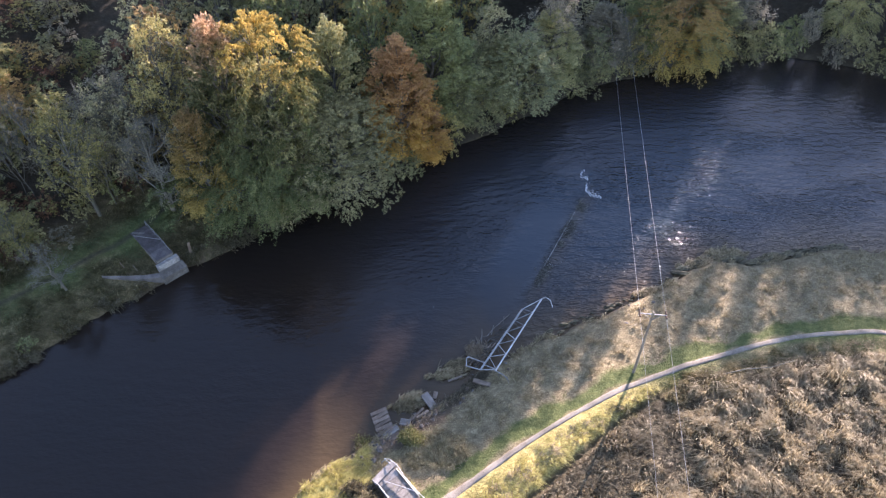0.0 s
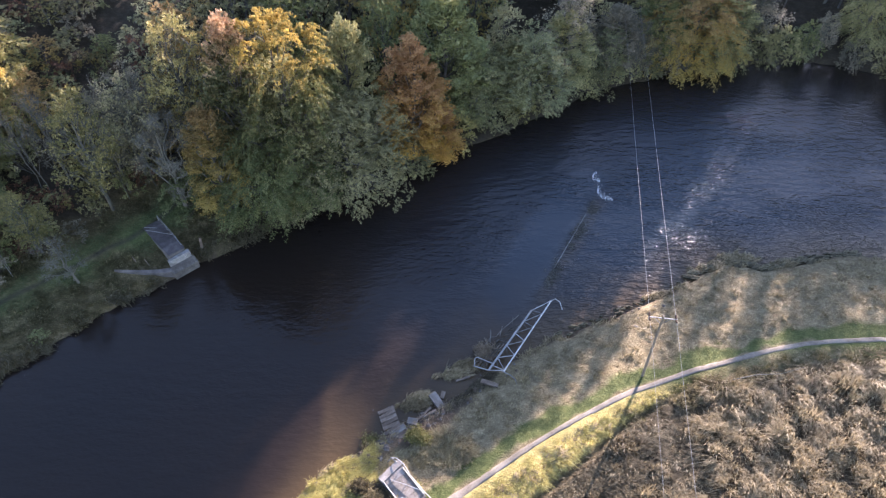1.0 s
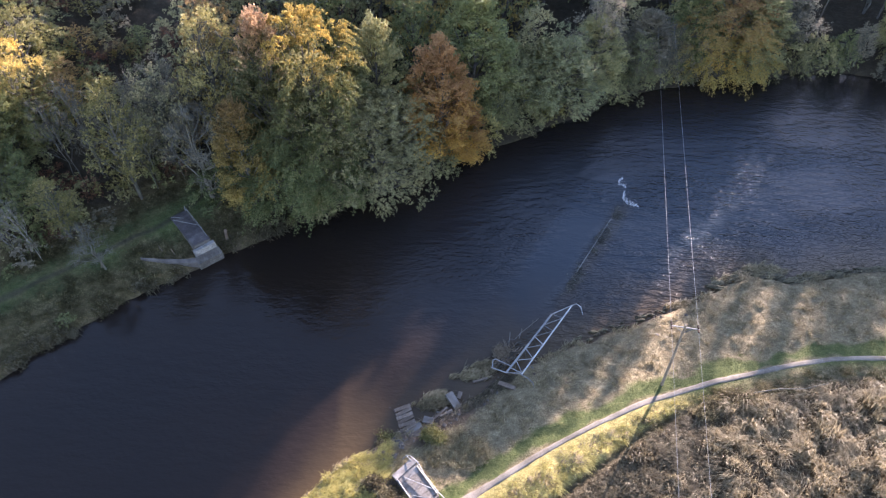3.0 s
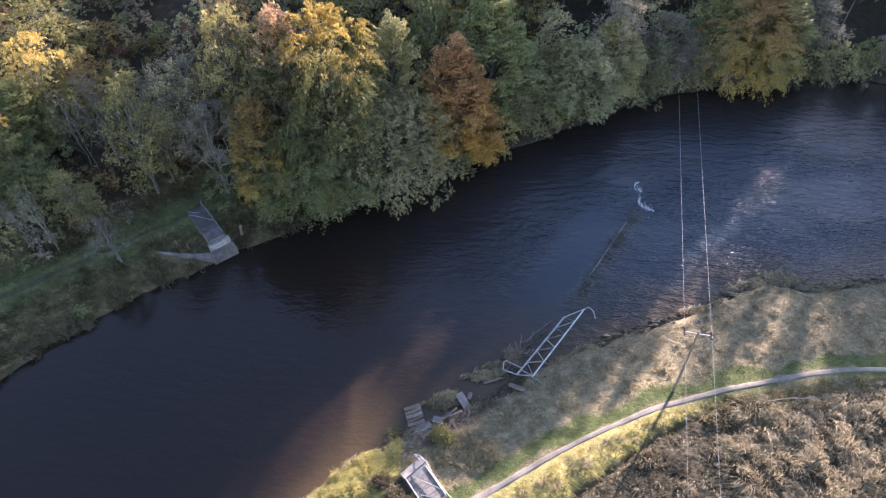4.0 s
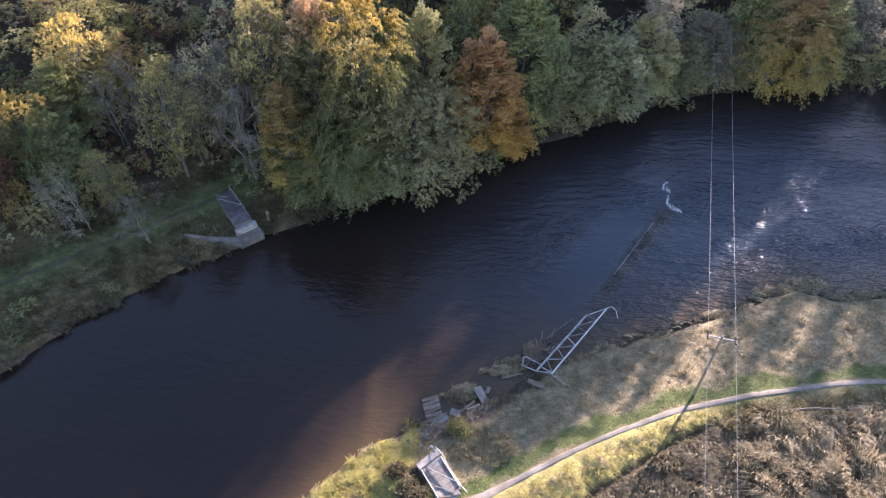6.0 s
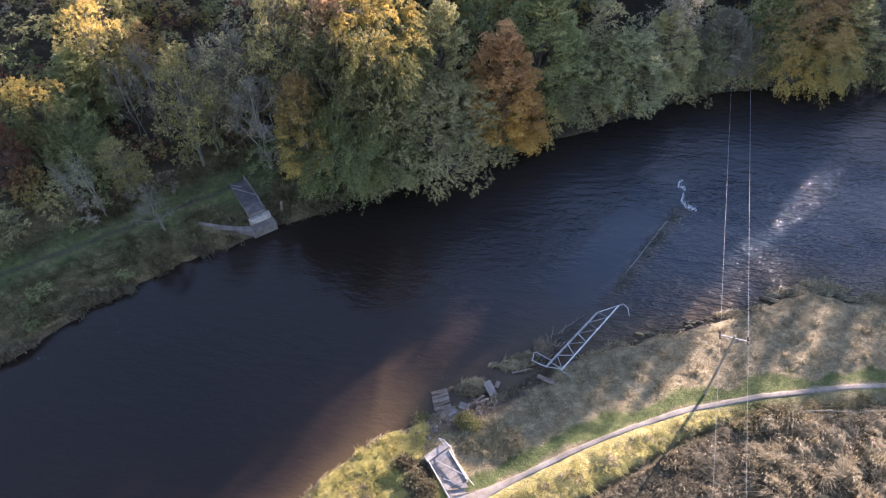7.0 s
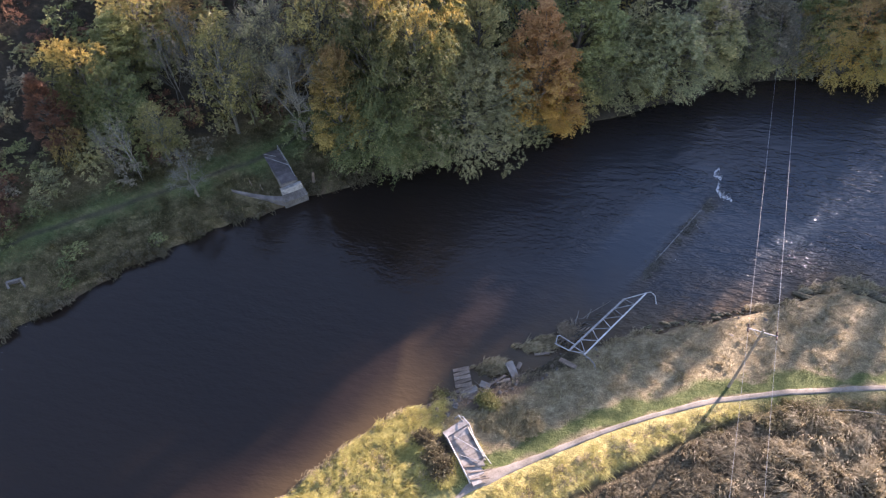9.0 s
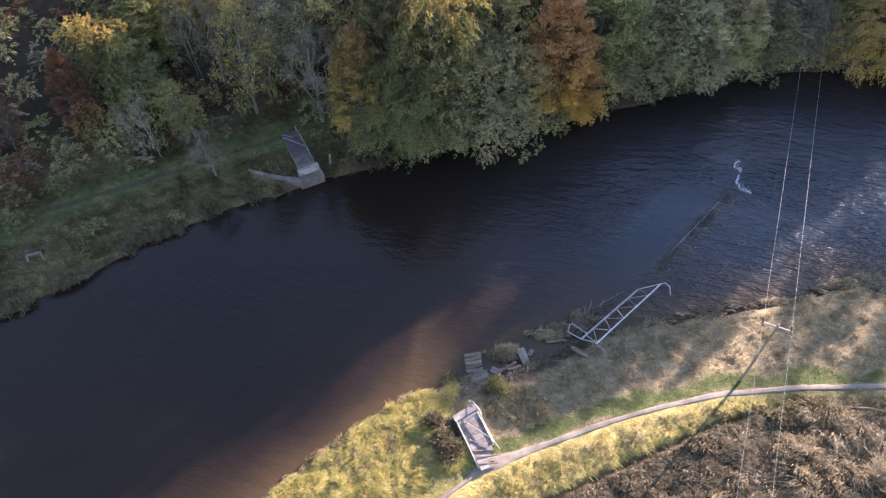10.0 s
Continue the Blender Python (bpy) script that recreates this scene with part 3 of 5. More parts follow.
class Pile:
    def __init__(self):
        self.v, self.f, self.n = [], [], 0

    def add(self, v, f):
        self.v.append(v)
        self.f.append(f + self.n)
        self.n += len(v)

    def mesh(self, name, mat, smooth=True):
        return data_mesh(name, np.concatenate(self.v), np.concatenate(self.f), mat, smooth)


def crown_profile(kind, k):
    """The crown's width at the part k of its height."""
    if kind == "tall":
        return math.sin(math.pi * min(1, 0.22 + 0.74 * k ** 0.75)) ** 0.8
    return math.sin(math.pi * min(1, 0.24 + 0.70 * k)) ** 0.7


def spray_leaves(root, axis, side_dir, reach, droop, fan, per, rng):
    """Leaves set along sprays: root, direction and sideways direction of each; fan: its width as a part of its length."""
    n = len(root)
    root, axis, side_dir, reach = (np.repeat(q, per, 0) for q in (root, axis, side_dir, reach))
    k = rng.uniform(0.0, 1.0, (n * per, 1)) ** 0.8
    lat = rng.uniform(-1, 1, (n * per, 1)) * fan * (0.25 + 0.75 * np.sin(np.pi * np.clip(k * 0.85 + 0.12, 0, 1)))
    pos = root + axis * reach * k + side_dir * reach * lat
    pos[:, 2:] -= droop * reach * k ** 2 + 0.5 * droop * reach * lat ** 2
    return pos + rng.normal(size=pos.shape) * 0.05


def unit(q):
    return q / (np.linalg.norm(q, axis=1, keepdims=True) + 1e-9)


def tree_meshes(kind, seed):
    """The trunk with its limbs, and the crown, of one pattern of tree, at its nominal size."""
    rng = np.random.default_rng(seed)
    h, rad = NOMINAL[kind]
    wood = Pile()
    low_one = kind in ("shrub", "under")
    top = np.array([rng.normal() * 0.3, rng.normal() * 0.3, h * (0.5 if low_one else 0.82)])
    v, f, spine = twig(np.array([0, 0, -0.6]), top, (0.006 if kind == "slender" else 0.020) * h, 0.004 * h, rng, 7, 0.012 if kind == "slender" else 0.018, 6)
    if not low_one:
        wood.add(v, f)
    low = {"round": 0.12, "willow": 0.06, "weep": 0.10, "tall": 0.12, "sparse": 0.30, "bare": 0.32, "shrub": 0.12, "filler": 0.22, "ridge": 0.25, "under": 0.12, "slender": 0.5, "high": 0.74}[kind]
    # lobes of the crown, most of them out on its shell
    count = {"round": 64, "willow": 110, "weep": 64, "tall": 84, "sparse": 24, "bare": 15, "shrub": 20, "filler": 34, "ridge": 16, "under": 9, "slender": 9, "high": 16}[kind]
    swell = [rng.uniform(0.78, 1.12) for _ in range(7)]
    lobes = []
    for i in range(count):
        k = (i + rng.uniform(0, 1)) / count
        z = h * (low + (0.94 - low) * k) + rng.normal() * 0.02 * h
        turn = i * 2.4 + rng.uniform(-0.4, 0.4)
        prof = crown_profile(kind, k)
        d = rad * prof * (rng.uniform(0.62, 1.0) if rng.random() < 0.8 else rng.uniform(0.1, 0.5))
        if kind in ("sparse", "bare", "slender"):
            d = rad * prof * rng.uniform(0.25, 0.95)
            size = rad * rng.uniform(0.22, 0.42) * (0.7 + 0.4 * prof)
        else:
            d *= swell[int(turn / 0.9) % 7]
            size = rad * rng.uniform(0.17, 0.33) * (0.75 + 0.35 * prof) * {"shrub": 1.25, "under": 1.4, "ridge": 1.5, "filler": 1.15, "high": 1.2}.get(kind, 1.0)
        lobes.append((np.array([math.cos(turn) * d, math.sin(turn) * d, z]), size))
    for i, (c, s) in enumerate(lobes):
        if count > 30 and i % 2:
            continue
        k = np.clip((c[2] / h - 0.22) / 0.8, 0.04, 0.95)
        start = spine[0] + (spine[-1] - spine[0]) * k
        start[2] = 0.0 if low_one else min(start[2], c[2] - 0.1 * h * rng.uniform(0.5, 1.5))
        v, f, limb = twig(start, c, (0.0095 if kind == "bare" else 0.004 if kind == "slender" else 0.0085) * h * (1.15 - k), 0.0028 * h, rng, 5, 0.06, 3)
        wood.add(v, f)
        for _ in range({"sparse": 6, "bare": 9, "slender": 4}.get(kind, 1)):
            d = rng.normal(size=3) + (c - [0, 0, c[2] * 0.8]) / rad * 0.8 + [0, 0, 0.35]
            tip = c + d / np.linalg.norm(d) * s * rng.uniform(0.8, 1.35)
            v, f, sub = twig(limb[2] if rng.random() < 0.4 else c, tip, 0.0028 * h, 0.0010 * h, rng, 3, 0.09, 2)
            wood.add(v, f)
            if kind in ("bare", "sparse"):
                for _ in range(6 if kind == "bare" else 3):
                    d = (tip - c) / s * 0.6 + rng.normal(size=3) * 0.8
                    v, f, _p = twig(sub[1], sub[1] + d / np.linalg.norm(d) * s * rng.uniform(0.5, 0.9), 0.0014 * h, 0.0008 * h, rng, 3, 0.1, 2)
                    wood.add(v, f)
    trunk = wood.mesh("trunk", BARK)
    n = LEAVES[kind]
    if not n:
        return trunk, None
    # sprays of leaves over the lobes
    per = {"weep": 44, "tall": 34, "sparse": 9, "slender": 9, "ridge": 14}.get(kind, 18)
    sprays = n // per
    area = np.array([s ** 1.7 for _, s in lobes])
    pick = rng.choice(len(lobes), sprays, p=area / area.sum())
    cs, ss = np.array([c for c, _ in lobes])[pick], np.array([s for _, s in lobes])[pick][:, None]
    out = cs * [1, 1, 0]
    out = out / (np.linalg.norm(out, axis=1, keepdims=True) + 0.25 * rad)
    out[:, 2] = np.interp(cs[:, 2] / h, [0.12, 0.5, 0.95], [-0.1, 0.30, 1.2])
    d = unit(rng.normal(size=(sprays, 3)) + out * 1.0 + [0, 0, 0.35])
    leaf = {"under": 0.27, "slender": 0.16, "high": 0.42, "filler": 0.35, "ridge": 0.95, "shrub": 0.21, "round": 0.22, "willow": 0.20, "tall": 0.27, "weep": 0.27, "sparse": 0.24}[kind]
    if kind == "weep":
        root = cs + d * ss * rng.uniform(0.3, 0.9, (sprays, 1))
        axis = unit(out * [1, 1, 0.5] + d * 0.5 + rng.normal(size=d.shape) * 0.25)
        reach, droop, fan, slim = rng.uniform(1.2, 2.6, (sprays, 1)), 0.75, 0.20, 0.42
    elif kind == "tall":
        root = cs + d * ss * rng.uniform(0.1, 0.8, (sprays, 1)) - out * ss * 0.5
        axis = unit(out * [1, 1, 0.8] + d * 0.35 + [0, 0, 0.12])
        reach, droop, fan, slim = rng.uniform(0.9, 1.9, (sprays, 1)), 0.22, 0.38, 0.55
    else:
        root = cs + d * ss * [1, 1, 0.85] * (rng.uniform(0.70, 1.0, (sprays, 1)) if kind not in ("sparse", "slender") else rng.uniform(0.2, 1.15, (sprays, 1)))
        axis = unit(d * 0.55 + rng.normal(size=d.shape) * 0.55 + out * 0.3)
        reach, droop, fan, slim = leaf * rng.uniform(2.0, 4.4, (sprays, 1)), 0.30, 0.30, 0.48
    across = unit(np.cross(axis, [0.05, 0.1, 1.0]))
    pos = spray_leaves(root, axis, across, reach, droop, fan, per, rng)
    face = unit(np.cross(across, axis)) * 0.8 + d * 0.45
    nrm = unit(np.repeat(face, per, 0) + rng.normal(size=pos.shape) * 0.36)
    v, f = leaf_quads(pos, nrm, {"weep": 0.9}.get(kind, 0.25), leaf, leaf * slim, rng)
    me = data_mesh("crown", v, f, LEAF["green"])
    weight(me, "spray", np.repeat(rng.uniform(0, 1, sprays) * 0.6 + 0.4 * rng.uniform(0, 1, len(lobes))[pick], per * 4))
    return trunk, me


PATTERN = {k: [tree_meshes(k, s) for s in seeds] for k, seeds in
           {"round": (1, 2, 3, 27), "willow": (26,), "weep": (4, 5), "tall": (6, 7), "sparse": (8, 9), "bare": (10, 11), "shrub": (12, 13), "filler": (14, 15, 16), "ridge": (17, 18), "under": (19, 20, 21), "slender": (22, 23), "high": (24, 25)}.items()}
TONE = {"willow": "grey-green", "gold": "gold-topped olive", "peach": "peach-topped olive", "amber": "amber and olive", "copper": "copper-orange", "rust": "rust-red", "green": "dark green",
        "olive": "olive-green", "teal": "blue-green", "sage": "sage-green", "lime": "yellow-green", "grey": "grey"}
SHAPE = {"willow": "broad dense willow with {} leaves over the water", "round": "broad rounded tree with {} autumn leaves", "weep": "tall tree with drooping {} foliage", "tall": "upright tree with {} autumn foliage",
         "sparse": "thin half-bare tree with few {} leaves", "bare": "leafless tree with fine {} twigs", "shrub": "low bushy shrub with {} leaves",
         "filler": "woodland tree with {} leaves on the hillside", "ridge": "woodland tree with {} leaves near the hilltop", "under": "low undergrowth bush with {} leaves", "slender": "slender pale leaning trunk with few {} leaves", "high": "tall clear-stemmed tree with a high {} crown"}
standing, used = [], {k: 0 for k in PATTERN}


def tree(x, y, tall, radius, kind, tone, lean=0.0, bark=None, turn=None):
    h, rad = NOMINAL[kind]
    i = used[kind]
    used[kind] += 1
    trunk, crown = PATTERN[kind][i % len(PATTERN[kind])]
    low_one = kind in ("shrub", "under")
    ob = thing("shrub" if low_one else "tree", Matrix(), SHAPE[kind].format(TONE[tone]), "shrub" if low_one else "tree",
               "shrubs of the far bank" if low_one else "trees of the far bank")
    ob.matrix_basis = pose(x, y, at(x, y), lean, 0, (i * 137.5) % 360 if turn is None else turn) @ Matrix.Diagonal((radius / rad, radius / rad, tall / h, 1))
    for nm, data, mat in (("trunk", trunk, bark or (MID_BARK if kind == "bare" else GREY_BARK if kind == "sparse" else BARK)), ("crown", crown, LEAF[tone])):
        if data:
            o = new(nm, data)
            o.parent = ob
            o.material_slots[0].link = "OBJECT"
            o.material_slots[0].material = mat
    standing.append((x, y, radius))
    return ob


tree(-5.2, 70.9, 13.4, 7.3, "willow", "willow")
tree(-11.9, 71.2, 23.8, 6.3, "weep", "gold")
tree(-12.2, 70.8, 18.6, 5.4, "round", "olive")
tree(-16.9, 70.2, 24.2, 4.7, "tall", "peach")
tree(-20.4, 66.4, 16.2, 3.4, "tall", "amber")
tree(-14.7, 67.0, 11.5, 6.1, "weep", "green")
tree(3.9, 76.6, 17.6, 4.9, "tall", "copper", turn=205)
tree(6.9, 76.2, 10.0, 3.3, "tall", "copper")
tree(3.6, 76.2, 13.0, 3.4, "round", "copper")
tree(2.2, 74.6, 4.8, 2.3, "shrub", "teal")
tree(14.0, 83.8, 9.8, 5.8, "round", "olive")
tree(21.6, 86.3, 12.4, 6.0, "round", "teal")
tree(8.9, 83.2, 20.0, 5.9, "tall", "green")
tree(27.6, 91.2, 15.0, 4.0, "sparse", "grey")
tree(35.4, 92.7, 8.7, 3.3, "round", "teal")
tree(40.1, 93.0, 10.1, 2.8, "bare", "grey")
tree(49.5, 94.9, 12.8, 6.4, "weep", "amber")
tree(54.9, 96.0, 13.6, 5.0, "tall", "olive")
tree(51.6, 98.3, 12.8, 6.6, "round", "copper")
tree(69.3, 97.4, 3.0, 3.3, "shrub", "teal")
tree(81.8, 100.0, 8.0, 3.6, "round", "lime")
tree(44.8, 97.1, 14.0, 4.4, "tall", "green")
tree(-4.5, 78.0, 18.9, 4.1, "tall", "olive")
tree(0.8, 84.4, 18.0, 4.8, "round", "green")
tree(-11.5, 82.9, 19.9, 4.7, "round", "green")
tree(-25.9, 67.5, 14.1, 5.4, "bare", "grey")
tree(-24.3, 67.1, 4.6, 3.4, "shrub", "green")
tree(-34.7, 67.2, 16.5, 3.7, "sparse", "lime")
tree(-31.3, 72.4, 14.3, 3.8, "sparse", "sage")
tree(-24.4, 75.1, 20.9, 4.1, "sparse", "lime")
tree(-30.5, 75.2, 13.5, 3.5, "sparse", "grey")
tree(-41.1, 60.2, 9.6, 2.6, "sparse", "lime")
tree(-47.1, 62.7, 6.2, 3.9, "round", "green")
tree(-46.3, 72.7, 13.9, 4.2, "round", "gold")
tree(-49.2, 80.9, 11.0, 5.6, "round", "lime")
tree(-43.2, 77.2, 7.9, 3.3, "round", "amber")
tree(-50.7, 64.1, 11.5, 3.5, "round", "gold")
tree(-51.8, 57.8, 5.0, 1.9, "shrub", "amber")
tree(-53.7, 59.2, 10.4, 2.4, "tall", "rust")
tree(-52.4, 63.8, 10.8, 3.6, "round", "gold")
tree(-59.6, 53.6, 6.5, 2.6, "sparse", "rust")
tree(-47.6, 63.4, 10.2, 3.4, "round", "green")
tree(-56.4, 47.1, 3.6, 2.3, "shrub", "rust")
tree(-56.2, 44.8, 3.2, 2.4, "shrub", "green")
tree(-48.6, 70.3, 10.3, 4.0, "tall", "green")
tree(-22.8, 72.3, 8.1, 2.7, "shrub", "sage")
tree(-13.4, 69.0, 4.7, 3.0, "shrub", "green")
tree(17.8, 88.2, 14.4, 4.3, "round", "sage")
tree(33.5, 99.1, 12.3, 4.3, "round", "sage")
tree(61.6, 98.7, 11.5, 4.2, "sparse", "grey")


# slender pale trunks that lean over the meadow
for _x, _y, _h, _l, _t in ((-43.6, 57.0, 8.5, 24, -127), (-44.6, 56.3, 8.0, 26, -120), (-43.9, 57.6, 9.0, 22, -132), (-46.6, 57.6, 7.5, 25, -125),
                       (-40.8, 67.0, 14.0, 6, -120), (-42.4, 68.6, 13.0, 8, -140), (-38.9, 69.5, 14.0, 4, -100), (-30.0, 71.0, 14.0, 5, -120), (-33.0, 69.0, 12.0, 4, 60)):
    tree(_x, _y, _h, 0.17 * _h, "slender", "grey", _l, PALE_BARK if _l > 20 else GREY_BARK, _t)

for _x, _y, _h, _r in ((-33.4, 70.6, 15.0, 2.8), (-28.0, 72.6, 15.5, 2.6), (-39.8, 70.2, 14.0, 2.6)):
    tree(_x, _y, _h, _r, "bare", "grey")
tree(-36.5, 56.2, 7.5, 2.9, "bare", "grey", 8)


def waterside():
    """Alders, willows and scrub that hang over the far water's edge."""
    rng = random.Random(4)
    tones = ["green", "sage", "olive", "willow", "lime", "olive", "grey", "teal"]
    line = smooth_line(BANK_FAR, 1.0)
    line = line[(line[:, 0] > -12) & (line[:, 0] < 110) & (line[:, 1] > 60)]
    for i, (x, y) in enumerate(line[::4]):
        x, y = x + rng.uniform(-1, 1), y + rng.uniform(-0.2, 1.6)
        gap = -13.0 < sunwise(x, y)[0] < -2.0
        if gap:
            tree(x, y, rng.uniform(4.6, 6.4), rng.uniform(2.0, 3.0), "shrub", rng.choice(tones))
        elif i % 4 == 3:
            tree(x, y + 1.0, rng.uniform(5, 8), rng.uniform(1.8, 2.6), "sparse", rng.choice(["grey", "sage", "olive"]))
        else:
            tree(x, y, rng.uniform(3.0, 6.0), rng.uniform(2.0, 3.2), "shrub", rng.choice(tones))
    for x, y in line[::9]:
        if -13.0 < sunwise(x, y)[0] < 0.0:
            continue
        tree(x + rng.uniform(-1, 1), y + rng.uniform(3.0, 6.0), rng.uniform(9, 13), rng.uniform(3.6, 4.8), rng.choice(["round", "tall", "weep"]), rng.choice(tones))

    for dx in (-2.5, 0.5, 3.0):
        tree(39.8 + dx, 93.5 + 0.1 * dx, 2.6, 2.2, "shrub", "olive")


waterside()


# across, and how far along sunlight should reach; unseen trees are trimmed to it
SUN_REACH = np.array([(-95, -40), (-93, -22), (-76, -22), (-75, -40), (-57, -40), (-56, -2), (-47, -2), (-46, -40), (-43.4, -40), (-42.4, 0), (-40.4, 0), (-39.6, -40), (-31.6, -40), (-30.6, 47), (-25.6, 47), (-24.6, 17), (-20.6, 17), (-19.6, 23), (-15, 23.5), (-13.1, 23.5), (-10.8, 28), (-9.2, 31.5),
                    (-6.1, 36), (-3.1, 41), (-2, 46), (13, 46), (14, -40)], float)


def clearing(x, y, wide):
    """How high a tree may stand here and still let the low sun reach the bank as it does."""
    across, along = sunwise(x, y)
    reach = max(np.interp(across + k * wide, SUN_REACH[:, 0], SUN_REACH[:, 1]) for k in (-0.75, -0.4, 0, 0.4, 0.75))
    return 1.2 + math.tan(radians(SUN_HEIGHT)) * (along - reach) - at(x, y)


def woodland():
    """The wood behind, over the hillside, as far as it is seen; beyond, unseen trees added to throw its shade."""
    tones = ["green", "olive", "willow", "sage", "lime", "green", "olive", "amber", "sage", "grey", "gold", "olive"]
    rng = random.Random(11)
    for gy in range(40, 200, 7):
        for gx in range(-95, 165, 7):
            x, y = gx + rng.uniform(-2.8, 2.8), gy + rng.uniform(-2.8, 2.8)
            tall, tone, wide = rng.uniform(12, 18), rng.choice(tones), rng.uniform(3.6, 5.4)
            far = float(side(BANK_FAR, np.array([x]), np.array([y]))[0])
            across, along = sunwise(x, y)
            q = across - 2.2
            first = 15 if x > -16 else 18
            last = 34 if q > 8 else 60 if q > -4 else 46 if q > -8 else 74 if q > -14 else 77 if q > -20 else 84 if x > 25 else 50
            if not first < far < last or q > 40 or any((x - a) ** 2 + (y - b) ** 2 < (2.2 + 0.3 * c) ** 2 for a, b, c in standing):
                continue
            # strips left treeless so that sunbeams fall on the river and near bank
            if -12.4 < q < -8.2 or -14.5 < q < -7.5 and far < 50 or -16.5 < q < -5 and far < 30 or 0 < q < 4 or q > -4 and far > 18 and rng.random() < 0.25:
                continue
            if -92 < q < -77 and 26 < along < 76:
                tall, wide, tone = rng.uniform(3.5, 6.0), rng.uniform(2.6, 3.6), rng.choice(["amber", "olive", "gold", "green"])
            if x < -54 and y < 70:
                continue
            # trees raised here to lengthen the shade they throw
            if -18 < q < -13.5 and far > 45:
                tall += 3.0
            if -66 < q < -38:
                tall += 3.5
            if along > 112 or across < -74:
                tall = min(tall, clearing(x, y, wide))
                wide = min(wide, 0.45 * tall)
                if tall < 3.0:
                    continue
            tree(x, y, tall, wide, "filler" if far < 42 else "ridge", tone)


woodland()


def added_shade_trees():
    """Thin half-bare trees added in the gap of the side valley, to break up the sun."""
    rng = random.Random(31)
    for i in range(6):
        x, y = from_sunwise(rng.uniform(-12, -5), rng.uniform(118, 165))
        tree(x, y, rng.uniform(7, 13), rng.uniform(1.8, 2.8), rng.choice(["sparse", "bare"]), rng.choice(["grey", "olive", "lime"]))

    # high crowns added to cast dapples, sized from where their shadows should end
    for across, along, reach in ((-15.6, 124, 23.5), (-13.4, 128, 23.5), (-11.4, 121, 27.5), (-13.8, 137, 24), (-9.8, 132, 31.5), (-7.6, 126, 34.5), (0.4, 134, 45), (4.6, 131, 46), (9.6, 133, 46)):
        x, y = from_sunwise(across, along)
        tree(x, y, 1.2 + math.tan(radians(SUN_HEIGHT)) * (along - reach) - at(x, y), 2.3 if across < -12 else 1.6 if across < -9 else 1.2 if across < -3 else 1.4, "high", "olive")


added_shade_trees()


def off_deck(x, y):
    return (x + 29) ** 2 + (y - 63) ** 2 > 30


def undergrowth():
    """Bushes under the trees and here and there on the meadow."""
    rng = random.Random(23)
    for gy in range(36, 112, 4):
        for gx in range(-76, 70, 4):
            x, y = gx + rng.uniform(-1.8, 1.8), gy + rng.uniform(-1.8, 1.8)
            far = float(side(BANK_FAR, np.array([x]), np.array([y]))[0])
            tone, tall = rng.choice(["olive", "green", "sage", "grey", "rust", "olive", "amber"]), rng.uniform(1.6, 3.6)
            if abs(float(side(TRACK, np.array([x]), np.array([y]))[0])) < 2.0 and far < 30:
                continue
            if (14 if x < -16 else 22) < far < (58 if x < -40 else 34):
                tree(x, y, tall, rng.uniform(1.6, 2.6), "under", tone)
    for _ in range(60):
        x, y = rng.uniform(-66, -30), rng.uniform(30, 66)
        far = float(side(BANK_FAR, np.array([x]), np.array([y]))[0])
        if 1.2 < far < 11 and (x + 51.8) ** 2 + (y - 40.6) ** 2 > 25 and abs(float(side(TRACK, np.array([x]), np.array([y]))[0])) > 1.5:
            tree(x, y, rng.uniform(0.5, 1.0), rng.uniform(0.7, 1.3), "under", rng.choice(["green", "rust", "green"]))
    for _ in range(90):
        x, y = rng.uniform(-58, -22), rng.uniform(48, 76)
        far = float(side(BANK_FAR, np.array([x]), np.array([y]))[0])
        tone, tall, wide = rng.choice(["olive", "green", "rust", "willow", "grey", "lime"]), rng.uniform(1.4, 3.2), rng.uniform(1.3, 2.1)
        if 11 < far < 19 and abs(float(side(TRACK, np.array([x]), np.array([y]))[0])) > 2.2 and off_deck(x, y):
            tree(x, y, tall, wide, "under", tone)


undergrowth()

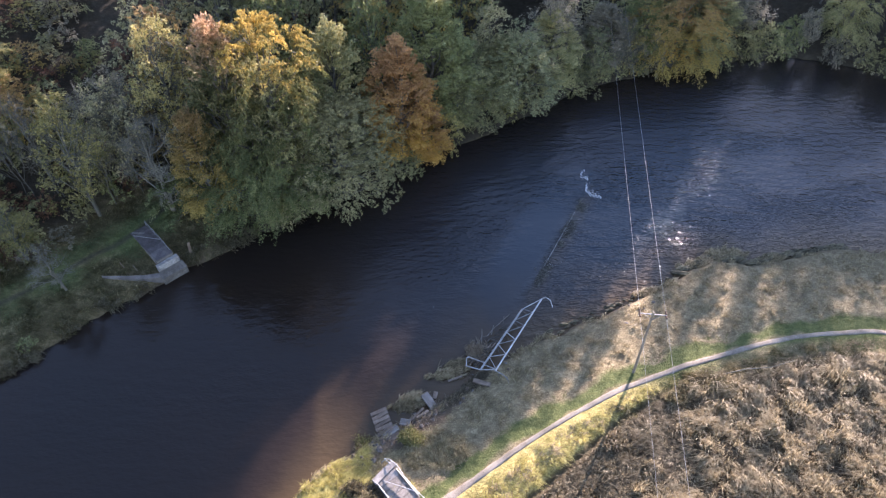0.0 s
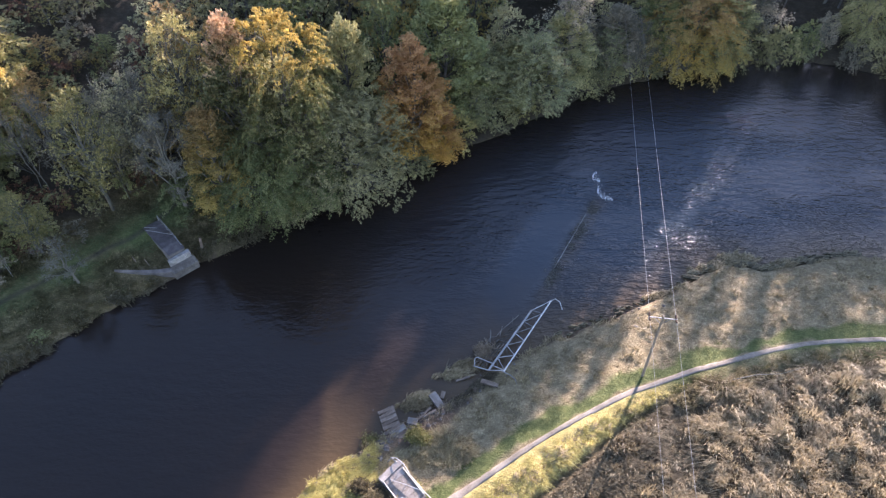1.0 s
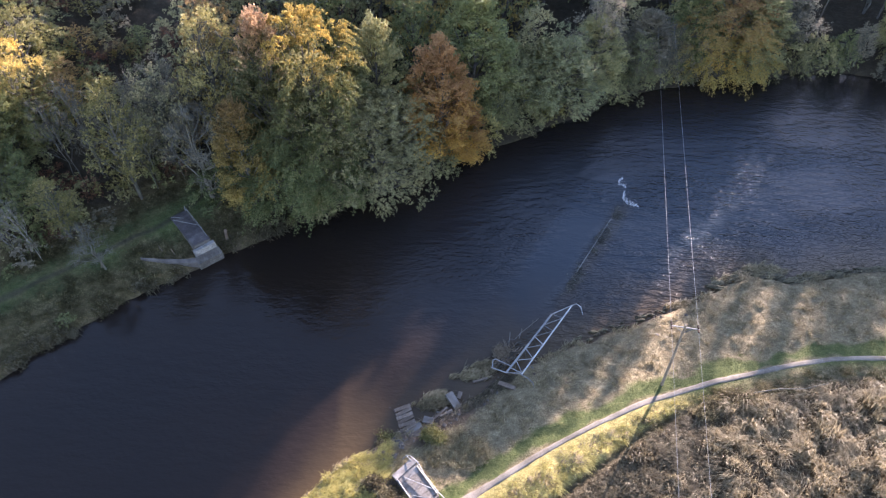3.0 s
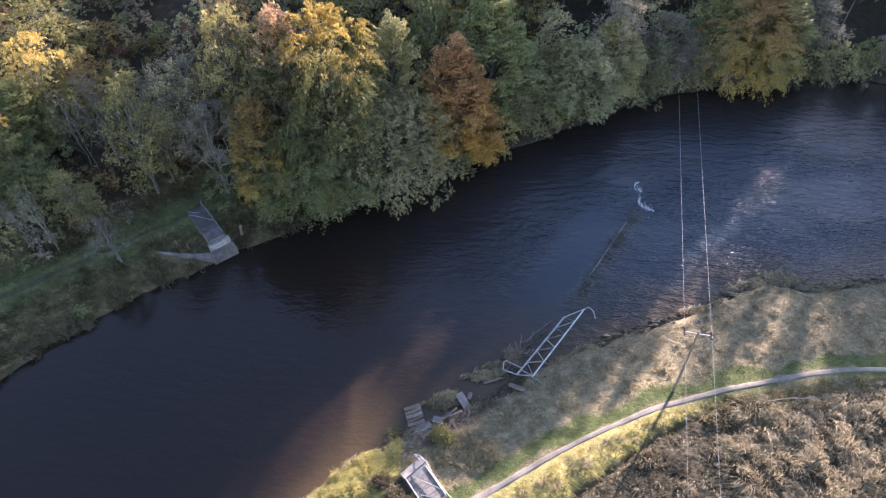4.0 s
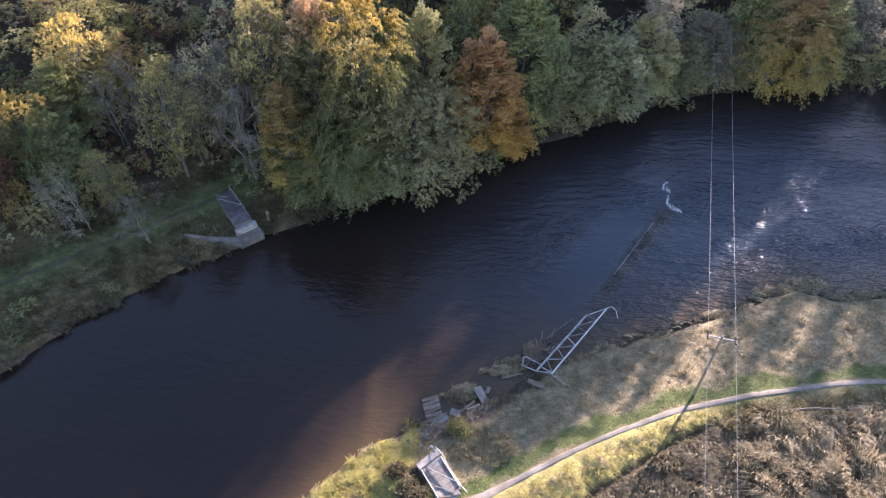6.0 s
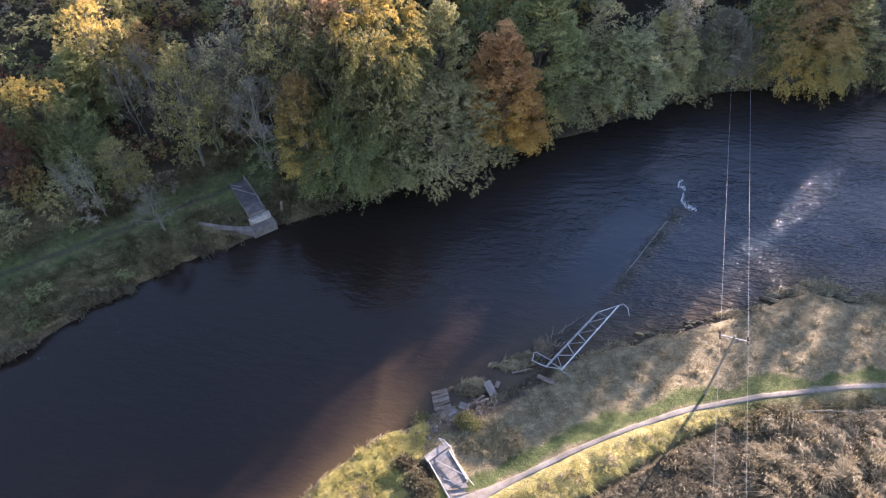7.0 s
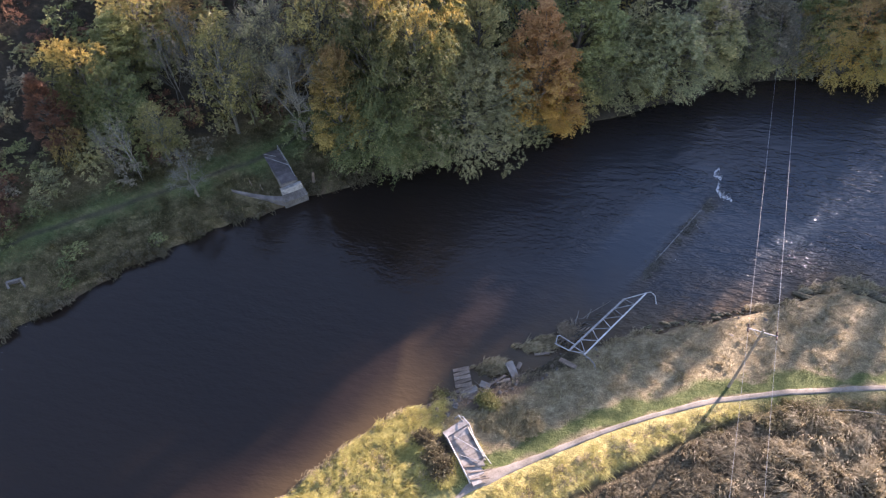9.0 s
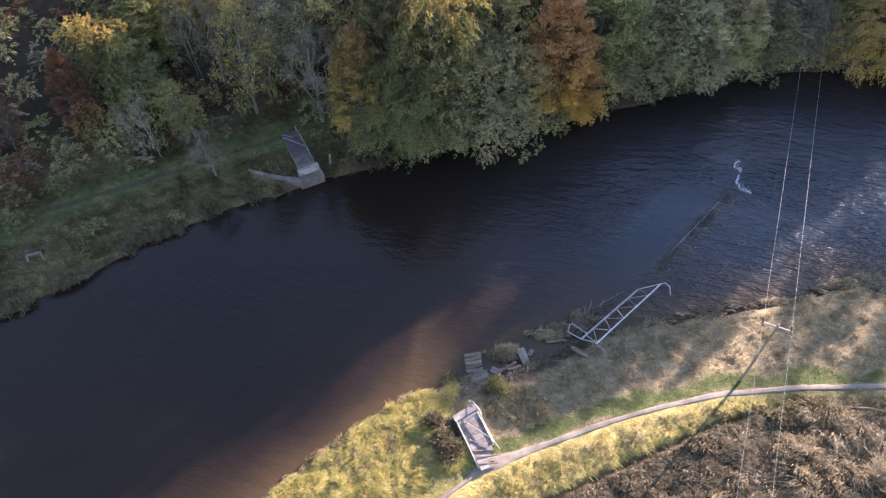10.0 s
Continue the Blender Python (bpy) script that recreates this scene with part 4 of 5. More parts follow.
# ---- the broken footbridge ----
def abutment_near():
    ob = thing("bridge_abutment", pose(-1.0, 27.5, 0, 0, 0, 32), "pale concrete bridge end with bent white railings on the grassy bank", "bridge abutment", "ends of the broken footbridge")
    bm = bmesh.new()
    block(bm, -1.15, 1.15, -1.9, 2.2, 0.2, 1.95, 0.05, 0.02, 1)
    pier = part("pier", bm, CONCRETE, ob, "stained concrete block")
    for i in range(8):
        bm = bmesh.new()
        y = -3.62 + i * 0.66
        block(bm, -0.98, (-0.1, 0.45, 0.85)[i] if i < 3 else 0.98, y, y + 0.645, 1.96, 2.08, 0.012, 0.008, i)
        part("deck_slab", bm, PALE_DECK, pier)
    bm = bmesh.new()
    block(bm, -1.25, 1.25, 1.62, 2.25, 1.955, 2.22, 0.03, 0.025, 9, Matrix.Translation((0, 1.9, 0)) @ Matrix.Rotation(radians(9), 4, "Z") @ Matrix.Translation((0, -1.9, 0)))
    part("bearing_shelf", bm, PALE_DECK, ob, "chipped pale concrete ledge")
    for s in (-1, 1):
        bm = bmesh.new()
        block(bm, s * 1.08 - 0.045, s * 1.08 + 0.045, -3.3 if s < 0 else -1.7, 1.55, 1.95, 2.17, 0.02, 0.02, 12)
        part("kerb", bm, PALE_CONCRETE, ob)
    rails = [[(-1.12, 1.6, 2.35), (-1.16, 0.4, 2.42), (-1.12, -2.6, 2.30)],
             [(0.85, 3.1, 1.9), (1.05, 2.5, 2.45), (1.22, 1.6, 2.6), (1.08, 0.4, 2.5), (1.15, -1.7, 2.45), (1.35, -2.5, 2.2)],
             [(-0.50, 1.25, 2.2), (0.3, -0.1, 2.35), (1.1, -1.5, 2.42)], [(-0.75, -0.6, 2.13), (0.5, -1.9, 2.16)]]
    for p in rails:
        bar_part("rail", p, 0.036, PAINT, ob, 6)
    for x, y, h in ((-1.14, -0.6, 0.5), (-1.12, -2.5, 0.4), (1.1, 0.3, 0.6), (1.15, -1.6, 0.6), (1.2, 1.6, 0.75)):
        bar_part("rail_post", [(x, y, 1.9), (x, y, 2.02 + h * 0.7)], 0.045, PAINT, ob, 6)
    for i, (a, b) in enumerate((((-0.9, -1.7, 2.13), (0.8, -2.4, 2.12)), ((-0.8, -2.4, 2.13), (1.2, -2.9, 2.02)), ((-0.9, -3.0, 2.13), (0.7, -3.5, 1.98)))):
        bar_part("board", [a, b], 0.07, TIMBER, ob, 4)
    bar_part("bent_pipe", [(0.9, 2.2, 2.2), (0.75, 2.75, 2.4), (0.5, 2.9, 2.1), (0.4, 3.0, 1.7)], 0.05, DULL_STEEL, ob, 6)


def abutment_far():
    ob = thing("bridge_abutment", pose(-27.6, 61.7, 0, 0, 0, -142.7), "grey concrete bridge end with wing wall on the far bank", "bridge abutment", "ends of the broken footbridge")
    bm = bmesh.new()
    block(bm, -1.0, 1.0, -3.6, 3.0, 0.3, 2.2, 0.04, 0.02, 2)
    pier = part("pier", bm, CONCRETE, ob)
    for i in range(8):
        bm = bmesh.new()
        y = -3.6 + i * 0.82
        block(bm, -1.05, 1.05, y, y + 0.81, 2.21, 2.34, 0.01, 0.006, i + 20)
        part("deck_slab", bm, GREY_DECK, pier)
    bm = bmesh.new()
    block(bm, -1.35, 1.35, 3.0, 3.75, 0.4, 2.0, 0.08, 0.09, 3)
    part("bearing_shelf", bm, PALE_CONCRETE, ob, "broken pale concrete ledge")
    bm = bmesh.new()
    for v in block(bm, -1.5, 1.6, 3.76, 4.75, -1.0, 1.35, 0.05, 0.03, 4):
        if v.co.y > 4.3 and v.co.z > 1:
            v.co.z -= 0.35
    part("apron", bm, STONE, ob, "sloping concrete apron at the water")
    bm = bmesh.new()
    cut = [(k, 3.9 - 3.9 * k ** 1.25, 0.46 * (1 - k) ** 0.8 + 0.16) for k in (0, 0.15, 0.3, 0.45, 0.6, 0.75, 0.9, 1.0)]
    rows = []
    for k, y, w in cut:
        x = 1.58 + 5.0 * k
        rows.append([bm.verts.new(q) for q in ((x, y - w * 0.35, -0.8), (x, y + w * 0.75, -0.8), (x, y + w * 0.65, 1.0 + 0.5 * k), (x, y - w * 0.35, 1.25 + 0.5 * k))])
    for u, v in zip(rows, rows[1:]):
        for q in range(4):
            bm.faces.new((u[q], u[(q + 1) % 4], v[(q + 1) % 4], v[q]))
    bm.faces.new(rows[0])
    bm.faces.new(rows[-1])
    part("wing_wall", bm, DARK_CONCRETE, ob, "curved concrete wing wall")
    for p in ([(-1.0, -3.4, 3.2), (-0.98, 0, 3.0), (-0.9, 2.6, 2.6)], [(-1.0, -3.4, 2.8), (-0.95, 2.4, 2.45)], [(1.0, -2.6, 2.6), (-0.9, 0.4, 2.75)], [(0.9, -3.4, 2.45), (-0.2, -2.2, 2.5)]):
        bar_part("rail", p, 0.035, DULL_STEEL, ob, 6)
    for y in (-3.4, -1.2, 1.2):
        bar_part("rail_post", [(-1.0, y, 2.2), (-0.98, y, 3.0)], 0.04, DULL_STEEL, ob, 6)


def truss():
    """The landed end of the span, on its side, half in the river."""
    ob = thing("bridge_truss", Matrix(), "collapsed white-painted steel truss lying half in the river", "bridge truss")
    A0, A1, B0, B1 = (Vector(q) for q in ((10.05, 38.95, 1.75), (16.95, 48.05, 1.1), (8.50, 39.40, 1.35), (14.60, 47.3, 0.60)))
    C0, C1 = Vector((7.15, 40.75, 0.42)), Vector((12.9, 46.6, -0.05))
    n = 5
    mix = lambda a, b, k: a + (b - a) * k
    bar_part("top_chord", [A0 - (A1 - A0) * 0.01, A1], 0.085, PAINT, ob)
    bar_part("bottom_chord", [B0, B1], 0.12, DULL_STEEL, ob, label="broad pale steel deck edge")
    bar_part("submerged_chord", [C0, mix(C0, C1, 0.55)], 0.08, WET_STEEL, ob)
    for i in range(n + 1):
        k = i / n
        bar_part("upright", [mix(A0, A1, k), mix(B0, B1, k)], 0.042, PAINT if i in (0, 1, 5) else DULL_STEEL, ob)
        if i < n:
            bar_part("diagonal", [mix(A0, A1, k), mix(B0, B1, k + 1 / n)], 0.038, PAINT if i < 3 else DULL_STEEL, ob)
            bar_part("lower_lateral", [mix(A0, A1, k) + Vector((-0.5, 0.3, -0.75)), mix(B0, B1, k + 1 / n) + Vector((-0.1, 0.1, -0.35))], 0.035, WET_STEEL, ob)
    for i in range(8):
        k = i / 9
        bar_part("floor_beam", [mix(B0, B1, k), mix(C0, C1, k)], 0.05, PAINT if i == 0 else WET_STEEL, ob)
        if i < 7:
            bar_part("floor_brace", [mix(B0, B1, k), mix(C0, C1, k + 1 / 9)], 0.03, WET_STEEL, ob)
        if i in (0, 1, 2, 3):
            for j in (0.3, 0.55, 0.8):
                f = mix(mix(B0, B1, k), mix(C0, C1, k), j)
                bar_part("deck_plank", [f + Vector((0.03, 0.03, 0.02)), mix(mix(B0, B1, k + 1 / 9), mix(C0, C1, k + 1 / 9), j) + Vector((0, 0, -0.03 * i))], 0.055, WET_STEEL if (i + int(j * 10)) % 2 else TIMBER, ob)
    for a, b in ((C0 + Vector((0.5, 0.7, 0.5)), B0 + Vector((0.6, 0.7, 0.1))), (C0 + Vector((0.2, 0.5, 0.6)), C0 + Vector((0.1, -0.1, 0))), (C0 + Vector((0.2, 0.5, 0.6)), C0 + Vector((0.5, 0.7, 0.5))), (A0, B0 + Vector((0.5, 0.55, 0)))):
        bar_part("end_brace", [a, b], 0.05, PAINT, ob)
    for p in ([(7.5, 42.3, 0.1), (8.1, 42.7, 0.45), (8.8, 43.2, 0.4), (9.5, 44.2, 0.5), (10.1, 44.3, 0.35), (10.9, 45.1, 0.45), (11.9, 46.0, 0.3), (13.2, 47.2, 0.1)],
              [(9.4, 43.9, 0.0), (9.55, 44.5, 0.75), (9.6, 44.9, 0.9)], [(8.6, 42.5, 0.0), (8.8, 43.4, 0.6), (9.2, 43.6, 0.2)], [(10.6, 44.6, 0.0), (11.0, 45.4, 0.7)], [(12.2, 46.0, -0.1), (12.4, 46.7, 0.45)]):
        bar_part("bent_bar", p, 0.038, STRAINED, ob, 5, "twisted muddy rail")
    bar_part("bent_pipe", [A1, A1 + Vector((0.5, 0.1, 0.1)), A1 + Vector((0.95, -0.2, -0.1)), A1 + Vector((1.15, -0.85, -0.7))], 0.05, PAINT, ob, 6)
    bar_part("bent_pipe", [A0 + Vector((-0.2, 0, -0.1)), A0 + Vector((0.5, -0.5, -0.15)), A0 + Vector((0.95, -1.0, -0.25)), A0 + Vector((1.0, -1.7, -0.4))], 0.055, DULL_STEEL, ob, 6)
    # the drowned rest of the span
    ob = thing("drowned_truss", Matrix(), "dark submerged bridge truss just breaking the water", "bridge truss")
    P, Q = Vector((16.4, 50.6, -0.02)), Vector((26.6, 65.3, 0.03))
    side_off = Vector((1.25, -0.75, -0.05))
    rough = random.Random(12)
    for off, name, r in ((Vector(), "top_chord", 0.06), (side_off, "bottom_chord", 0.05)):
        line = [mix(P, Q, k / 24) + off + Vector((rough.gauss(0, 0.06), rough.gauss(0, 0.06), rough.uniform(-0.11, 0.03))) for k in range(25)]
        bar_part(name, line, r, WET_STEEL, ob, label="wet steel bar awash in the current")
    bar_part("handrail", [mix(P, Q, 0.22) + Vector((0, 0, 0.02)), mix(P, Q, 0.5) + Vector((0.03, 0, 0.05)), mix(P, Q, 0.83) + Vector((0, 0, 0.0))], 0.06, DULL_STEEL, ob, label="pale steel rail just above the water")
    rng = random.Random(3)
    for i in range(13):
        k = (i + 0.2) / 13
        bar_part("upright", [mix(P, Q, k), mix(P, Q, k + 0.02) + side_off], 0.05, WET_STEEL, ob)
        if rng.random() < 0.6:
            f = mix(P, Q, k) + Vector((rng.uniform(-0.3, 0.5), rng.uniform(-0.3, 0.3), -0.1))
            bar_part("snag", [f, f + Vector((rng.uniform(-0.3, 0.3), rng.uniform(-0.2, 0.4), rng.uniform(0.15, 0.4)))], 0.05, WET_STEEL, ob)


abutment_near()
abutment_far()
truss()


def boulder(bm, x, y, z, size, rng, squash=0.6):
    v0 = len(bm.verts)
    r = bmesh.ops.create_icosphere(bm, subdivisions=1, radius=1)
    turn = Matrix.Rotation(rng.uniform(0, 6.3), 3, "Z")
    k = Vector((rng.uniform(0.7, 1.3), rng.uniform(0.6, 1.1), squash * rng.uniform(0.7, 1.2))) * size
    for v in r["verts"]:
        c = v.co * rng.uniform(0.62, 1.2)
        v.co = turn @ Vector((c.x * k.x, c.y * k.y, c.z * k.z)) + Vector((x, y, z))


def rubble():
    rng = random.Random(5)
    spots = [(-0.4, 33.8, 1.3, 60), (1.9, 35.4, 1.3, 66), (4.5, 37.0, 1.3, 50), (-4.2, 31.6, 0.7, 16), (26.5, 46.2, 3.0, 34), (-2.6, 32.6, 0.8, 20), (9.5, 40.0, 1.2, 14)]
    for cx, cy, s, n in spots:
        for _ in range(n):
            x, y = cx + rng.gauss(0, s), cy + rng.gauss(0, s * 0.6)
            size = rng.uniform(0.07, 0.20) if rng.random() < 0.75 else rng.uniform(0.2, 0.36)
            bm = bmesh.new()
            boulder(bm, 0, 0, 0, size, rng, 0.42)
            ob = part("stone", bm, STONE if rng.random() < 0.7 else BROWN_STONE, None)
            ob.matrix_basis = pose(x, y, max(at(x, y), -0.1) + size * 0.15)
            tagged(ob, "broken grey stone on the muddy bank", "stone", "rubble along the bank")


def fallen_boards():
    """Deck boards slid down the bank, side by side like steps, and loose slabs."""
    m0 = pose(-1.75, 35.2, 0.36, 0, -4, 22)
    for i in range(7):
        bm = bmesh.new()
        block(bm, -0.85, 0.85, -0.19, 0.19, -0.10, 0.10, 0.02, 0.025, i)
        ob = part("deck_board", bm, TIMBER, None)
        ob.matrix_basis = m0 @ pose(-0.08 * i + 0.1, 1.5 - i * 0.50, -0.32 + 0.11 * i, 9, 0, (-3, 2, -1, 3, -2, 6, 14)[i])
        tagged(ob, "weathered deck board slid down the bank", "board", "fallen deck boards")
    for x, y, z, rz, a, b in ((2.95, 37.0, 0.35, 118, 0.95, 0.42), (-0.9, 33.3, 0.75, 14, 0.8, 0.28), (-1.1, 33.9, 0.7, 30, 0.8, 0.3), (0.3, 34.8, 0.6, -20, 0.5, 0.35), (8.4, 38.0, 1.12, -28, 0.9, 0.24), (5.9, 39.5, 0.10, 14, 0.8, 0.13), (3.6, 37.7, 0.2, 70, 0.4, 0.2), (1.6, 35.6, 0.5, 40, 0.9, 0.12), (2.1, 35.5, 0.6, 25, 0.7, 0.1)):
        bm = bmesh.new()
        block(bm, -a, a, -b, b, -0.11, 0.11, 0.025, 0.03, int(x * 10))
        ob = part("slab", bm, TIMBER if b < 0.3 else CONCRETE, None)
        ob.matrix_basis = pose(x, y, z, 4, -5, rz)
        tagged(ob, "broken slab lying at the river's edge", "slab", "loose slabs by the water")
    bm = bmesh.new()
    tube(bm, [(0, 0, 0), (2.5, 0.2, 0.15), (5, 0.1, 0.1), (7.6, 0.5, 0.2)], 0.06, 6, 0.025)
    ob = part("fallen_branch", bm, GREY_BARK, None)
    ob.matrix_basis = pose(32.2, 34.9, at(33, 35) + 0.9)
    tagged(ob, "long pale dead branch across the reeds", "branch")
    bm = bmesh.new()
    block(bm, -0.16, 0.16, -0.07, 0.07, -0.3, 2.1, 0.02, 0.01, 3)
    ob = part("timber_post", bm, TIMBER, None)
    ob.matrix_basis = pose(-23.4, 61.0, at(-23.4, 61.0), 8, 4, 20)
    tagged(ob, "pale timber post leaning by the far bank", "post")
    for x, y in ((-29.2, 58.6), (-30.6, 58.9)):
        bm = bmesh.new()
        tube(bm, [(0, 0, -0.3), (0.05, 0, 1.2)], 0.05, 5)
        ob = part("fence_post", bm, TIMBER, None)
        ob.matrix_basis = pose(x, y, at(x, y), 6, -8, 0)
        tagged(ob, "thin grey fence post in the meadow", "post", "old fence posts")


def hummocks():
    """Slumped turves along the near waterline."""
    rng = random.Random(17)
    for i in range(120):
        k = i / 119
        x = 17.0 + 39.0 * k ** 0.8 + rng.uniform(-0.5, 0.5)
        y = np.interp(x, BANK_NEAR[:, 0], BANK_NEAR[:, 1]) + rng.uniform(-0.3, 0.9)
        bm = bmesh.new()
        lump = bmesh.ops.create_icosphere(bm, subdivisions=2, radius=1)["verts"]
        size = rng.uniform(0.16, 0.42) if x < 34 else rng.uniform(0.28, 0.7)
        for v in lump:
            v.co = v.co * rng.uniform(0.6, 1.2)
            v.co = Vector((v.co.x * size * 1.5, v.co.y * size * 0.6, v.co.z * size * 0.5))
        ob = part("turf_hummock", bm, TURF_SOIL, None)
        ob.matrix_basis = pose(x, y, 0.12, 0, 0, rng.uniform(-20, 40))
        tagged(ob, "dark slumped turf at the water's edge", "hummock", "slumped turves on the bank")


def outfall():
    x, y = -51.3, 40.3
    ob = thing("outfall", pose(x, y, at(x, y) - 0.75, 0, 0, 30), "grey concrete drain outfall in the far bank", "outfall")
    bm = bmesh.new()
    block(bm, -0.8, 0.8, 0.42, 0.66, -0.5, 1.25, 0.04, 0.03, 1)
    # darker concrete than the cap and side walls
    wall = part("head_wall", bm, DARK_CONCRETE, ob, "dark concrete back wall")
    bm = bmesh.new()
    block(bm, -0.80, 0.80, 0.38, 0.70, 1.26, 1.38, 0.05, 0.03, 5)
    part("cap_slab", bm, CONCRETE, ob, "pale weathered cap slab")
    for s, far in ((-1, -0.55), (1, -0.75)):
        bm = bmesh.new()
        for v in block(bm, s * 0.72 - 0.12, s * 0.72 + 0.12, far, 0.41, -0.5, 1.25, 0.03, 0.02, 2 + s):
            if v.co.y < -0.2 and v.co.z > 0.5:
                v.co.z -= 0.8
                v.co.x += 0.3 * (s > 0) + 0.1 * (s < 0)
        part("side_wall", bm, CONCRETE, ob)
    bm = bmesh.new()
    tube(bm, [(0, 0.41, 0.35), (0, 0.15, 0.35)], 0.36, 12)
    part("pipe_mouth", bm, WET_STEEL, wall, "dark pipe mouth")


def power_line():
    x, y = 23.8, 36.85
    d = Vector((16.9, 65.4, 0)).normalized()
    c = Vector((d.y, -d.x, 0))
    z = at(x, y)
    ob = thing("power_pole", pose(x, y, 0), "tall wooden power pole with a steel crossarm on the bank", "power pole")
    bm = bmesh.new()
    tube(bm, [(0, 0, z - 0.8), (0, 0, z + 4), (0, 0, 11.3)], 0.15, 10, 0.10)
    part("pole", bm, POLE_WOOD, ob)
    arm = bar_part("crossarm", [-c * 1.28 + Vector((0, 0, 10.95)), c * 1.28 + Vector((0, 0, 10.95))], 0.06, DULL_STEEL, ob, 4, "pale galvanised crossarm")
    for s in (-1, 1):
        bar_part("arm_brace", [c * s * 0.75 + Vector((0, 0, 10.9)), Vector((0, 0, 10.1))], 0.03, DULL_STEEL, arm)
        for e in (-1, 1):
            bar_part("insulator", [c * s * 1.18 + d * e * 0.08 + Vector((0, 0, 10.98)), c * s * 1.18 + d * e * 0.42 + Vector((0, 0, 11.0))], 0.09, PORCELAIN, arm, 8)
        bar_part("jumper", [c * s * 1.18 + d * -0.4 + Vector((0, 0, 11.0)), c * s * 1.25 + Vector((0, 0, 10.6)), c * s * 1.18 + d * 0.4 + Vector((0, 0, 11.0))], 0.018, WIRE, arm, 4)
        for e, far in ((1, 125.0), (-1, 70.0)):
            bm = bmesh.new()
            pts = []
            for i in range(41):
                k = i / 40
                q = Vector((x, y, 11.0)) + c * s * 1.18 + d * e * (0.42 + k * far)
                q.z -= 1.2 * k * (1 - k) * (far / 125.0) ** 2
                pts.append(q)
            tube(bm, pts, 0.0115, 4)
            tagged(part("power_cable", bm, WIRE, None), "thin overhead cable spanning the river", "cable", "overhead cables")


rubble()
hummocks()
fallen_boards()
outfall()
power_line()


def foam():
    """Where the current breaks over the drowned span; also flecks that imitate glints."""
    m, nt, b = graph("foam")
    nt.links.new(ramp(nt, noise_tex(nt, 6.0), [(0.3, (0.42, 0.43, 0.43)), (0.7, (0.66, 0.67, 0.67))]), b.inputs["Base Color"])
    b.inputs["Roughness"].default_value = 0.6
    rng = np.random.default_rng(9)
    flow = np.array([0.45, 0.89])
    arcs = [np.array([(27.9, 67.9), (27.4, 66.9), (27.8, 65.8), (29.1, 64.9)]), np.array([(28.5, 70.9), (27.7, 70.3), (27.6, 69.5), (28.5, 69.0)])]
    at_x, at_y, size = [], [], []
    for arc, n, tail in ((arcs[0], 330, 0.42), (arcs[1], 170, 0.3)):
        k = rng.beta(1.6, 1.3, n) * (len(arc) - 1)
        trail = rng.exponential(tail, n) * (0.35 + 0.65 * np.sin(np.pi * k / (len(arc) - 1)))
        strand = rng.normal(size=n) * 0.14
        at_x.append(np.interp(k, np.arange(len(arc)), arc[:, 0]) + flow[0] * (trail + strand) - 0.25 * trail * flow[1] * np.sin(k * 5))
        at_y.append(np.interp(k, np.arange(len(arc)), arc[:, 1]) + flow[1] * (trail + strand) + 0.25 * trail * flow[0] * np.sin(k * 5))
        size.append(np.clip(0.062 - 0.03 * trail, 0.012, 0.062) * rng.uniform(0.5, 1.3, n))
    k = rng.uniform(0.15, 0.98, 420)
    off = rng.exponential(0.55, 420)
    keep = wob(16.4 + 10.2 * k + off, 50.6 + 14.7 * k, 1.1, 31) > 0.05
    at_x.append((16.5 + 10.2 * k + off * 0.9)[keep])
    at_y.append((50.5 + 14.7 * k - off * 0.2)[keep])
    size.append(rng.uniform(0.012, 0.045, keep.sum()))
    # flecks adrift under the far bank; those over the shallows stand for sun glints
    for n, (ax, ay), (bx, by), wide, big in ((110, (-50, 31.0), (-37.5, 45.5), 1.0, 0.022), (30, (-43, 34.0), (-33, 44.0), 2.5, 0.016), (70, (-5.5, 35.8), (3.5, 48.5), 1.6, 0.022)):
        k = rng.uniform(0, 1, n)
        at_x.append(ax + (bx - ax) * k + rng.normal(size=n) * wide)
        at_y.append(ay + (by - ay) * k + rng.normal(size=n) * wide)
        size.append(rng.uniform(0.3, 1.0, n) * big)
    px, py, sz = (np.concatenate(q) for q in (at_x, at_y, size))
    # each fleck is a low streak of froth drawn out along the current
    turn = math.atan2(flow[1], flow[0]) + rng.normal(size=len(px)) * 0.5
    a, c = np.stack([np.cos(turn), np.sin(turn)], -1), np.stack([-np.sin(turn), np.cos(turn)], -1)
    ln, wd = sz[:, None] * rng.uniform(1.0, 2.6, (len(sz), 1)), sz[:, None] * rng.uniform(0.35, 0.8, (len(sz), 1))
    mid = np.stack([px, py], -1)
    ring = [mid - a * ln, mid - c * wd, mid + a * ln, mid + c * wd]
    low = np.stack([np.c_[q, np.full(len(sz), -0.01)] for q in ring] + [np.c_[mid, 0.012 + 0.5 * sz]], 1).reshape(-1, 3)
    i = np.arange(len(sz)) * 5
    me = data_mesh("foam", low, np.concatenate([np.stack([i + j, i + (j + 1) % 4, i + 4], -1) for j in range(4)]), m, True)
    tagged(new("foam", me), "white foam over the wreck, and pale flecks for glints on the shallows", "foam", kind="stuff")


foam()


